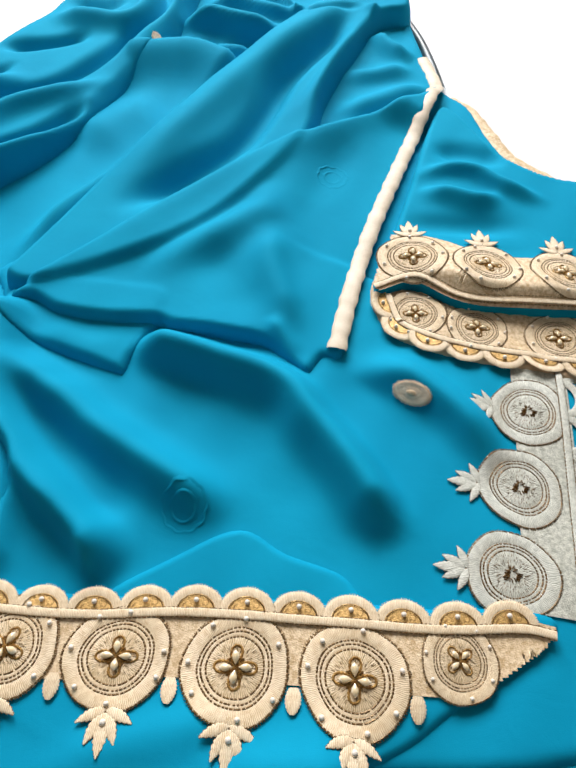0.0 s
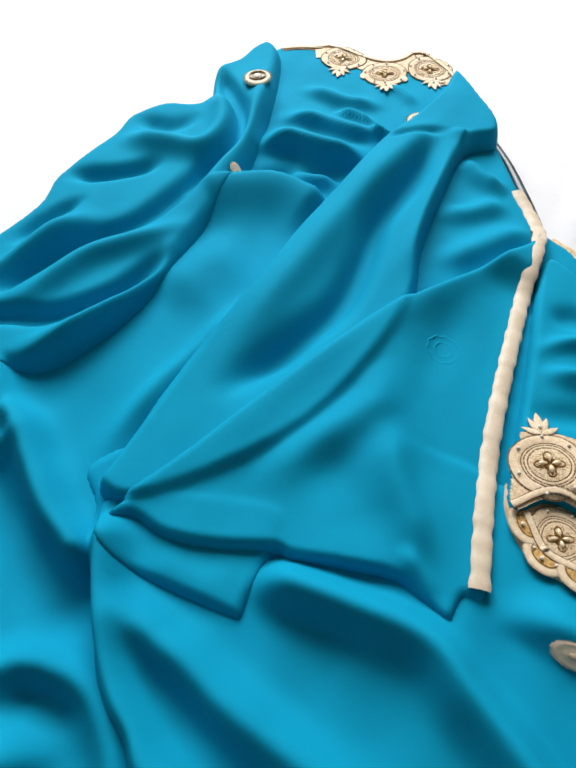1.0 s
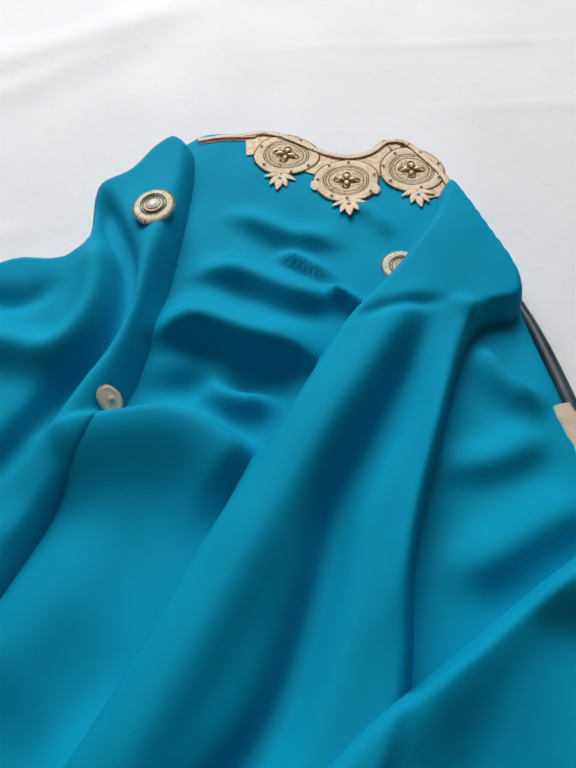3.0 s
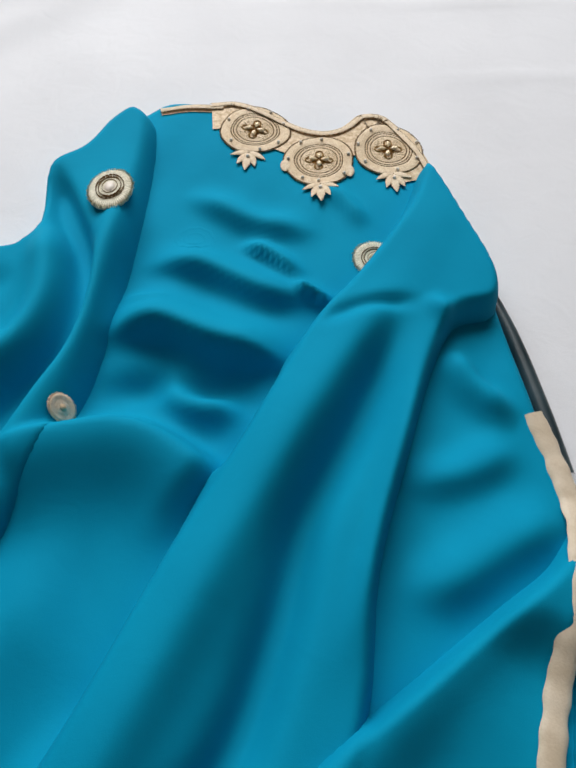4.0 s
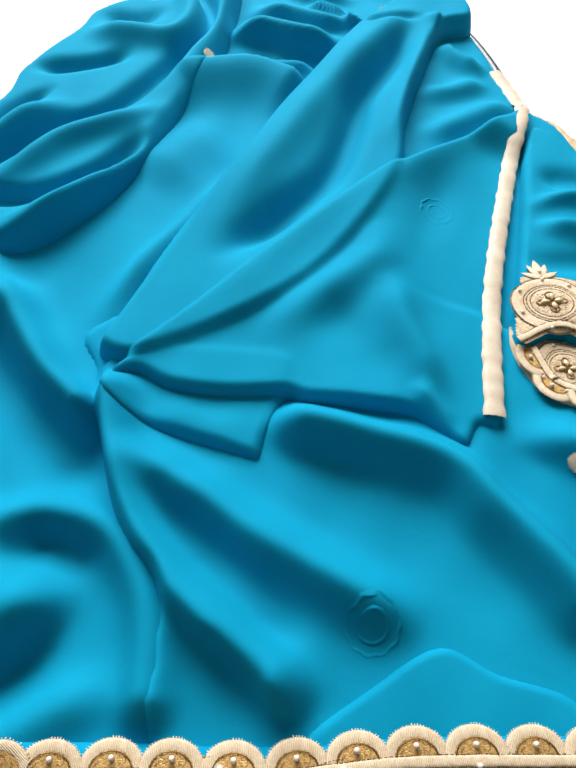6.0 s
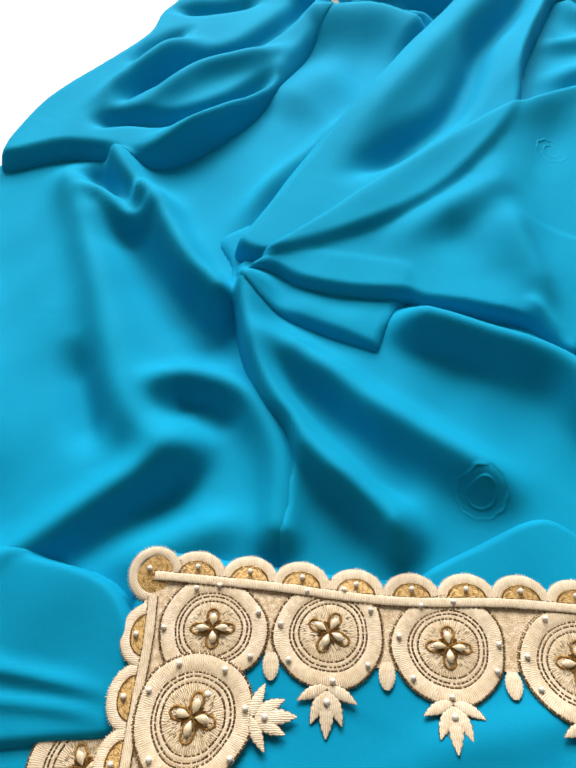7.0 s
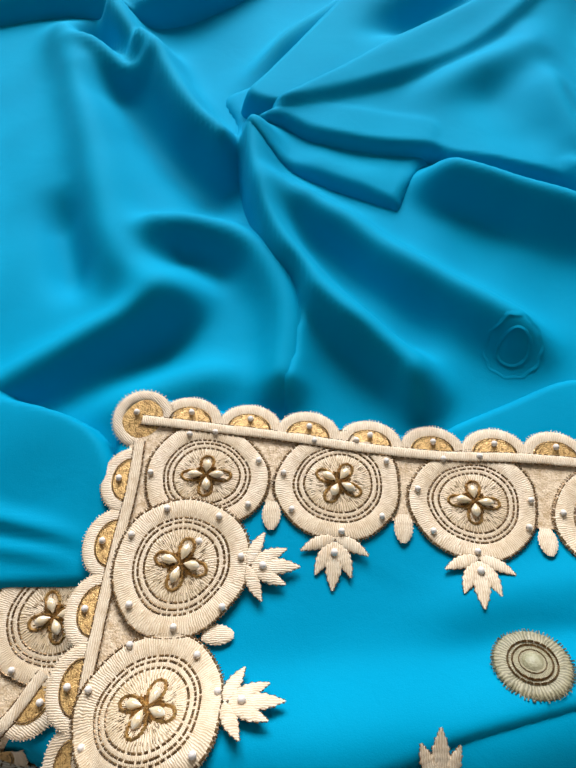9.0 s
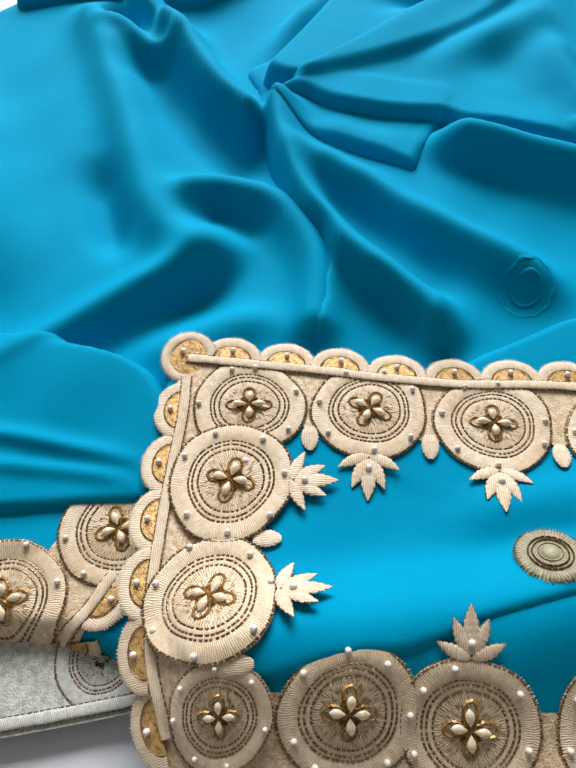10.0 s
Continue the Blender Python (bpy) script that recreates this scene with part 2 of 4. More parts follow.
BODY = Sheet([(0.03, 0.93), (0.055, 0.946), (0.098, 0.937), (0.127, 0.921), (0.150, 0.905), (0.168, 0.903), (0.186, 0.915), (0.209, 0.911), (0.225, 0.878), (0.232, 0.85),
              (0.234, 0.815), (0.247, 0.757), (0.250, 0.70), (0.256, 0.63), (0.275, 0.595), (0.288, 0.53), (0.33, 0.48), (0.42, 0.44),
              (0.45, 0.2), (0.40, -0.08), (0.1, -0.06), (0.0, 0.01), (-0.08, 0.035), (-0.122, 0.078), (-0.18, 0.085), (-0.3, 0.1),
              (-0.35, 0.3), (-0.33, 0.42), (-0.26, 0.50), (-0.215, 0.56), (-0.18, 0.62), (-0.145, 0.68), (-0.12, 0.73), (-0.08, 0.775), (-0.03, 0.80), (-0.02, 0.87), (0.0, 0.90)],
             flat, 0.012, [
    Fold([(0.060, 0.850), (0.085, 0.828), (0.112, 0.812), (0.150, 0.806)], 0.009, 0.013, 0.007),
    Fold([(0.030, 0.79), (0.072, 0.780), (0.111, 0.757), (0.150, 0.757)], 0.012, 0.015, 0.006),
    Fold([(0.092, 0.800), (0.112, 0.788), (0.132, 0.766)], 0.009, 0.008, 0.003),
    Fold([(0.122, 0.764), (0.136, 0.754), (0.150, 0.746)], 0.008, 0.006, 0.0025),
    Fold([(0.150, 0.850), (0.165, 0.830), (0.176, 0.806)], 0.005, 0.007, 0.006),
    Fold([(0.025, 0.762), (0.04, 0.758), (0.055, 0.758)], 0.003, 0.005, 0.003),
    Fold([(-0.115, 0.078), (-0.075, 0.082), (-0.02, 0.088), (0.05, 0.098), (0.14, 0.115)], 0.019, 0.024, 0.030, ends=0.12),
    Fold([(0.005, 0.738), (0.046, 0.739), (0.081, 0.722), (0.130, 0.708)], 0.021, 0.020, 0.007),
    Fold([(0.044, 0.714), (0.066, 0.690), (0.095, 0.688)], 0.012, 0.009, 0.009),
    Fold([(-0.045, 0.662), (-0.015, 0.672), (0.009, 0.676), (0.030, 0.676), (0.053, 0.665), (0.085, 0.635)], 0.022, 0.008, 0.030, ends=0.2),
    Fold([(0.0, 0.702), (0.05, 0.703), (0.11, 0.690)], -0.008, 0.010, 0.010),
    Fold([(-0.06, 0.55), (-0.02, 0.585), (0.02, 0.60)], 0.008, 0.03, 0.03),
    Fold([(0.020, 0.560), (-0.018, 0.505), (-0.050, 0.464), (-0.082, 0.415)], 0.013, 0.014, 0.009),
    Fold([(-0.170, 0.505), (-0.160, 0.483), (-0.150, 0.460), (-0.130, 0.440), (-0.118, 0.414), (-0.103, 0.384), (-0.087, 0.364), (-0.072, 0.345)], 0.021, 0.012, 0.009, ends=0.1),
    Fold([(-0.190, 0.462), (-0.166, 0.450), (-0.150, 0.434), (-0.136, 0.431), (-0.122, 0.440)], 0.010, 0.007, 0.007),
    Fold([(-0.190, 0.490), (-0.166, 0.468), (-0.150, 0.455), (-0.138, 0.450)], -0.011, 0.008, 0.008, ends=0.2),
    Fold([(-0.170, 0.441), (-0.137, 0.399), (-0.110, 0.362), (-0.088, 0.336), (-0.075, 0.310)], -0.010, 0.013, 0.015, ends=0.2),
    Fold([(-0.205, 0.50), (-0.183, 0.449), (-0.160, 0.386), (-0.143, 0.332), (-0.131, 0.296), (-0.115, 0.272), (-0.094, 0.265), (-0.076, 0.268)], 0.013, 0.016, 0.014, ends=0.14),
    Fold([(-0.124, 0.290), (-0.102, 0.302), (-0.081, 0.299), (-0.063, 0.288), (-0.051, 0.268), (-0.046, 0.245), (-0.048, 0.215), (-0.049, 0.200)], 0.014, 0.012, 0.010, ends=0.12),
    Fold([(-0.112, 0.291), (-0.093, 0.290), (-0.077, 0.281), (-0.068, 0.270)], -0.004, 0.008, 0.009),
    Fold([(-0.23, 0.160), (-0.175, 0.198), (-0.143, 0.224), (-0.127, 0.238), (-0.109, 0.251), (-0.090, 0.262), (-0.070, 0.270)], 0.013, 0.013, 0.010, ends=0.2),
    Fold([(-0.21, 0.165), (-0.146, 0.212), (-0.129, 0.224), (-0.112, 0.234), (-0.094, 0.244), (-0.078, 0.248)], -0.008, 0.008, 0.011, ends=0.2),
    Fold([(-0.13, 0.195), (-0.085, 0.218), (-0.052, 0.222)], 0.007, 0.010, 0.012),
    Fold([(-0.171, 0.340), (-0.160, 0.305), (-0.147, 0.272), (-0.140, 0.255)], -0.010, 0.010, 0.010),
    Fold([(-0.26, 0.40), (-0.22, 0.30), (-0.2, 0.22)], 0.014, 0.02, 0.02),
    Fold([(0.15, 0.60), (0.175, 0.59), (0.21, 0.605), (0.25, 0.62)], 0.010, 0.014, 0.012),
    Fold([(0.16, 0.645), (0.19, 0.64), (0.235, 0.655)], 0.008, 0.012, 0.010),
    Fold([(0.205, 0.72), (0.213, 0.69), (0.235, 0.665)], 0.010, 0.008, 0.010),
], roll=0.010)

LEFT_SLEEVE = Sheet([(0.03, 0.925), (0.044, 0.905), (0.038, 0.835), (0.025, 0.76), (0.009, 0.70), (-0.016, 0.648), (-0.035, 0.608), (-0.057, 0.564), (-0.076, 0.535), (-0.1, 0.508),
                     (-0.120, 0.492), (-0.142, 0.487), (-0.163, 0.493), (-0.2, 0.50), (-0.25, 0.49), (-0.24, 0.55), (-0.203, 0.606), (-0.168, 0.652), (-0.160, 0.690), (-0.138, 0.726),
                     (-0.118, 0.755), (-0.105, 0.785), (-0.07, 0.808), (-0.032, 0.812), (-0.028, 0.868), (-0.004, 0.888), (0.012, 0.912)],
                    BODY.top, 0.026, [
    Fold([(-0.020, 0.87), (-0.008, 0.83), (0.004, 0.792), (0.004, 0.756), (-0.006, 0.722), (-0.027, 0.690), (-0.052, 0.655), (-0.080, 0.626), (-0.116, 0.609), (-0.151, 0.578), (-0.178, 0.545)], -0.021, 0.005, 0.009, ends=0.12),
    Fold([(0.030, 0.88), (0.020, 0.80), (0.004, 0.735), (-0.02, 0.675), (-0.05, 0.625)], 0.010, 0.010, 0.010),
    Fold([(-0.03, 0.634), (-0.069, 0.605), (-0.110, 0.585), (-0.137, 0.559), (-0.17, 0.537)], 0.010, 0.009, 0.010),
    Fold([(-0.045, 0.600), (-0.075, 0.560), (-0.098, 0.544), (-0.131, 0.531), (-0.164, 0.533), (-0.195, 0.525)], -0.019, 0.007, 0.007, ends=0.2),
    Fold([(-0.037, 0.612), (-0.070, 0.548), (-0.100, 0.517), (-0.130, 0.502), (-0.160, 0.503)], 0.012, 0.010, 0.010),
    Fold([(-0.105, 0.645), (-0.140, 0.615), (-0.165, 0.580), (-0.195, 0.536)], 0.010, 0.009, 0.009),
    Fold([(-0.120, 0.665), (-0.150, 0.635), (-0.175, 0.600)], -0.008, 0.006, 0.006),
    Fold([(-0.11, 0.745), (-0.06, 0.728), (-0.030, 0.722), (-0.012, 0.755), (-0.018, 0.82)], 0.012, 0.012, 0.012, ends=0.2),
    Fold([(-0.15, 0.69), (-0.10, 0.695), (-0.06, 0.71)], -0.013, 0.008, 0.008),
    Fold([(-0.10, 0.775), (-0.06, 0.765), (-0.035, 0.785)], -0.008, 0.010, 0.010),
], roll=0.010, drop=5)

RIGHT_SLEEVE = Sheet([(0.222, 0.855), (0.199, 0.815), (0.158, 0.764), (0.128, 0.731), (0.084, 0.663), (0.052, 0.617), (0.025, 0.574), (0.001, 0.535),
                      (-0.032, 0.480), (-0.066, 0.422), (-0.076, 0.395), (-0.04, 0.385), (0.05, 0.43), (0.124, 0.52), (0.148, 0.598), (0.173, 0.655),
                      (0.196, 0.703), (0.214, 0.728), (0.238, 0.735), (0.246, 0.76), (0.236, 0.81)],
                     BODY.top, 0.030, [
    Fold([(0.20, 0.775), (0.13, 0.688), (0.07, 0.60), (0.02, 0.525), (-0.04, 0.445)], 0.012, 0.016, 0.022),
    Fold([(0.190, 0.745), (0.172, 0.715), (0.148, 0.672), (0.116, 0.624), (0.100, 0.580), (0.077, 0.533), (0.044, 0.498), (0.012, 0.470), (-0.014, 0.446)], -0.017, 0.010, 0.010, ends=0.2),
    Fold([(0.194, 0.712), (0.168, 0.655), (0.142, 0.598), (0.118, 0.545)], 0.006, 0.009, 0.007),
    Fold([(0.130, 0.723), (0.160, 0.736), (0.197, 0.737)], -0.004, 0.004, 0.005),
    Fold([(0.195, 0.742), (0.205, 0.725), (0.213, 0.70)], 0.006, 0.006, 0.006),
], roll=0.008, drop=4)

SKIRT = Sheet([(-0.082, 0.42), (-0.0785, 0.39), (-0.077, 0.366), (-0.072, 0.333), (-0.064, 0.303), (-0.054, 0.281), (-0.044, 0.266), (-0.041, 0.25), (-0.043, 0.228), (-0.046, 0.20), (-0.02, 0.14),
               (0.1, 0.12), (0.25, 0.13), (0.28, 0.25), (0.25, 0.33), (0.12, 0.42), (0.0, 0.44)],
              BODY.top, 0.014, [
    Fold([(-0.069, 0.388), (-0.0675, 0.363), (-0.066, 0.338), (-0.061, 0.311), (-0.052, 0.284), (-0.040, 0.264), (-0.027, 0.249), (-0.011, 0.232), (0.004, 0.216), (0.018, 0.198)], 0.021, 0.015, 0.008, ends=0.12),
    Fold([(-0.060, 0.340), (-0.037, 0.3135), (-0.018, 0.299), (0.0, 0.282), (0.017, 0.269), (0.039, 0.2535), (0.078, 0.226)], 0.017, 0.014, 0.012, ends=0.2),
    Fold([(-0.057, 0.325), (-0.037, 0.296), (-0.018, 0.275), (0.004, 0.247), (0.022, 0.228)], -0.006, 0.008, 0.008, ends=0.2),
    Fold([(0.008, 0.347), (0.022, 0.340), (0.040, 0.333), (0.097, 0.308), (0.117, 0.280), (0.134, 0.253), (0.146, 0.227), (0.149, 0.209)], 0.021, 0.013, 0.012, ends=0.14),
    Fold([(0.015, 0.325), (0.040, 0.312), (0.065, 0.288), (0.090, 0.258), (0.115, 0.226)], -0.006, 0.011, 0.010, ends=0.25),
    Fold([(0.135, 0.322), (0.17, 0.31), (0.20, 0.28), (0.215, 0.24)], 0.014, 0.014, 0.010),
    Fold([(0.125, 0.318), (0.150, 0.290), (0.170, 0.250), (0.182, 0.215)], -0.009, 0.010, 0.010),
    Fold([(-0.030, 0.236), (-0.010, 0.222), (0.006, 0.206)], -0.006, 0.008, 0.008),
], roll=0.007, drop=4)

PLEAT = Sheet([(0.014, 0.194), (0.045, 0.211), (0.078, 0.2235), (0.100, 0.2105), (0.128, 0.198), (0.125, 0.180), (0.03, 0.180)], SKIRT.top, 0.0, [], roll=0.003, ripple=0.0, thick=0.0022)

TONGUE = Sheet([(-0.075, 0.385), (-0.067, 0.359), (-0.045, 0.344), (-0.017, 0.331), (0.004, 0.3225), (0.0085, 0.322), (0.0105, 0.326), (0.0145, 0.337), (0.020, 0.348), (0.028, 0.358), (0.03, 0.38), (-0.02, 0.39), (-0.06, 0.395)],
               SKIRT.top, 0.018, [Fold([(-0.05, 0.356), (-0.02, 0.342), (0.006, 0.330)], 0.003, 0.012, 0.008)], roll=0.006, drop=9, blend=0.006)

FRONT = Sheet([(0.246, 0.612), (0.225, 0.592), (0.2, 0.578), (0.156, 0.553), (0.111, 0.528), (0.072, 0.498), (0.027, 0.460), (-0.021, 0.418), (-0.066, 0.381),
               (-0.052, 0.377), (-0.037, 0.366), (-0.020, 0.360), (0.003, 0.357), (0.027, 0.355), (0.036, 0.3505), (0.064, 0.345), (0.090, 0.339), (0.104, 0.327), (0.116, 0.317), (0.1205, 0.321), (0.127, 0.329), (0.139, 0.330), (0.153, 0.382),
               (0.175, 0.442), (0.213, 0.531), (0.239, 0.591)],
              lambda x, y: np.maximum(TONGUE.top(x, y), RIGHT_SLEEVE.top(x, y)), 0.026, [
    Fold([(0.235, 0.595), (0.156, 0.549), (0.073, 0.491), (-0.001, 0.427), (-0.06, 0.383)], 0.006, 0.014, 0.026, ends=0.12),
    Fold([(0.050, 0.428), (0.062, 0.400), (0.072, 0.378), (0.080, 0.345)], -0.006, 0.015, 0.017),
    Fold([(0.100, 0.485), (0.094, 0.450), (0.070, 0.430), (0.040, 0.408), (0.010, 0.385)], 0.008, 0.013, 0.013),
    Fold([(0.100, 0.440), (0.098, 0.400), (0.106, 0.365), (0.112, 0.335)], 0.008, 0.011, 0.012),
    Fold([(0.092, 0.355), (0.105, 0.338), (0.114, 0.324)], 0.005, 0.006, 0.004),
    Fold([(0.18, 0.54), (0.15, 0.50), (0.13, 0.46), (0.125, 0.41)], -0.007, 0.016, 0.016),
    Fold([(0.118, 0.30), (0.138, 0.36), (0.155, 0.42), (0.19, 0.50), (0.225, 0.57)], -0.015, 0.032, 0.03, ends=0.1),
], roll=0.005, drop=6, blend=0.008)

CUFF_UNDER = Sheet([(0.160, 0.374), (0.168, 0.346), (0.186, 0.332), (0.207, 0.324), (0.232, 0.317), (0.30, 0.305), (0.32, 0.36), (0.28, 0.40), (0.20, 0.41), (0.17, 0.40)],
                   lambda x, y: np.maximum(BODY.top(x, y), SKIRT.top(x, y)), 0.014, [], roll=0.004, ripple=0.0)

CUFF_SLEEVE = Sheet([(0.236, 0.575), (0.256, 0.566), (0.27, 0.53), (0.30, 0.49), (0.38, 0.45), (0.39, 0.36), (0.30, 0.350), (0.241, 0.357), (0.212, 0.363),
                     (0.188, 0.380), (0.166, 0.374), (0.163, 0.385), (0.177, 0.42), (0.20, 0.48)],
                    CUFF_UNDER.top, 0.022, [
    Fold([(0.20, 0.485), (0.226, 0.493), (0.250, 0.487), (0.268, 0.470), (0.30, 0.45)], 0.008, 0.006, 0.006),
    Fold([(0.20, 0.470), (0.222, 0.466), (0.245, 0.457), (0.268, 0.462)], 0.008, 0.006, 0.008),
    Fold([(0.22, 0.52), (0.25, 0.515), (0.28, 0.50)], -0.008, 0.010, 0.010),
    Fold([(0.18, 0.44), (0.22, 0.435), (0.28, 0.43)], -0.006, 0.010, 0.010),
    Fold([(0.165, 0.385), (0.195, 0.388), (0.24, 0.37), (0.32, 0.36)], 0.008, 0.020, 0.008),
], roll=0.004, drop=12)

HEM = Sheet([(-0.1125, 0.203), (-0.104, 0.2085), (-0.05, 0.2025), (0.0, 0.1955), (0.055, 0.194), (0.113, 0.188), (0.167, 0.182), (0.205, 0.181), (0.222, 0.174), (0.212, 0.162),
             (0.17, 0.140), (0.137, 0.123), (0.07, 0.106), (0.0114, 0.0908), (-0.0053, 0.0838), (-0.0212, 0.0785), (-0.0345, 0.0781), (-0.0494, 0.0746), (-0.061, 0.0705), (-0.0726, 0.069), (-0.088, 0.060), (-0.100, 0.060), (-0.1115, 0.09),
             (-0.1135, 0.12), (-0.112, 0.16)],
            lambda x, y: SKIRT.top(x, y), 0.018, [
    Fold([(-0.15, 0.085), (-0.08, 0.088), (-0.02, 0.096), (0.04, 0.106), (0.10, 0.118)], 0.003, 0.040, 0.016, ends=0.16),
    Fold([(-0.01, 0.120), (0.03, 0.133), (0.09, 0.142)], 0.004, 0.010, 0.012),
    Fold([(0.05, 0.088), (0.09, 0.105), (0.15, 0.124), (0.25, 0.17)], -0.010, 0.016, 0.02, ends=0.1),
], roll=0.004, ripple=0.0004)

FLAP = Sheet([(-0.32, 0.20), (-0.22, 0.215), (-0.13, 0.20), (-0.106, 0.17), (-0.104, 0.138), (-0.115, 0.1335), (-0.14, 0.132), (-0.20, 0.128), (-0.30, 0.125)],
             BODY.top, 0.0155, [Fold([(-0.32, 0.20), (-0.22, 0.205), (-0.15, 0.20), (-0.10, 0.195)], 0.007, 0.012, 0.035, ends=0.05), Fold([(-0.20, 0.165), (-0.137, 0.154), (-0.108, 0.147)], 0.003, 0.004, 0.003), Fold([(-0.20, 0.150), (-0.137, 0.145), (-0.108, 0.138)], 0.002, 0.003, 0.003)],
             roll=0.004, thick=0.001)
cloth("side_panel", FLAP, 0.0018, dress)
cloth("body_panel", BODY, 0.003, dress)
cloth("sleeve", LEFT_SLEEVE, 0.0022, dress, "gathered teal sleeve with a small embroidered motif")
cloth("sleeve", RIGHT_SLEEVE, 0.0022, dress, "teal sleeve folded across the dress")
cloth("skirt_panel", SKIRT, 0.0022, dress)
cloth("pleat", PLEAT, 0.0015, dress)
cloth("fold", TONGUE, 0.0015, dress)
cloth("front_panel", FRONT, 0.0022, dress, "smooth teal front panel edged with cream piping")
cloth("sleeve_end", CUFF_SLEEVE, 0.0022, dress)
cloth("cuff_lining", CUFF_UNDER, 0.0022, dress, "peach lining of the sleeve end", PEACH)
cloth("hem_panel", HEM, 0.0018, dress, "turned-up teal hem bordered with cream lace")

# ---- lace: pieces shared by all the borders, in their own flat coordinates (leaves towards -y, scallops towards +y) ----
def revolve(name, profile, mat, seg=48, wobble=0.0):
    """A disc from (radius, height) pairs, closed at the middle."""
    verts, faces = [(0, 0, profile[0][1])], []
    for k, (r, z) in enumerate(profile[1:]):
        for i in range(seg):
            a = 2 * math.pi * i / seg
            rr = r * (1 + wobble * math.sin(a * 17 + k) * (k + 1) / len(profile))
            verts.append((rr * math.cos(a), rr * math.sin(a), z))
    for i in range(seg):
        faces.append((0, 1 + i, 1 + (i + 1) % seg))
        for k in range(len(profile) - 2):
            a, b = 1 + k * seg + i, 1 + k * seg + (i + 1) % seg
            faces.append((a, a + seg, b + seg, b))
    return mesh_of(name, verts, faces, mat)


def strand(line, width, height, mat_list, n=6):
    """Verts and faces of a rounded strand lying along a 3D line, tapered by width(u)."""
    verts, faces = [], []
    line = [Vector(p) for p in line]
    for k, p in enumerate(line):
        t = (line[min(k + 1, len(line) - 1)] - line[max(k - 1, 0)]).normalized()
        s = Vector((0, 0, 1)).cross(t)
        s = s.normalized() if s.length > 1e-6 else Vector((1, 0, 0))
        up = t.cross(s)
        w = width(k / (len(line) - 1))
        for i in range(n):
            a = math.pi * i / (n - 1)
            verts.append(p - s * (w * math.cos(a)) + up * (height * (w / max(width(0.5), 1e-6)) * math.sin(a)))
    for k in range(len(line) - 1):
        for i in range(n - 1):
            a = k * n + i
            faces.append((a, a + n, a + n + 1, a + 1))
    return verts, faces


def joined(name, pieces, mat, smooth=True):
    verts, faces = [], []
    for v, f in pieces:
        o = len(verts)
        verts += [tuple(q) for q in v]
        faces += [tuple(i + o for i in q) for q in f]
    return mesh_of(name, verts, faces, mat, smooth)


def dash(p, angle, length, width, height):
    c, s = math.cos(angle), math.sin(angle)
    out = []
    for dx, dy, dz in ((-1, -1, 0), (1, -1, 0), (1, 1, 0), (-1, 1, 0), (-0.7, 0, 1), (0.7, 0, 1)):
        x, y = dx * length / 2, dy * width / 2
        out.append((p[0] + x * c - y * s, p[1] + x * s + y * c, p[2] + dz * height))
    return out, [(0, 1, 5, 4), (1, 2, 5), (2, 3, 4, 5), (3, 0, 4)]


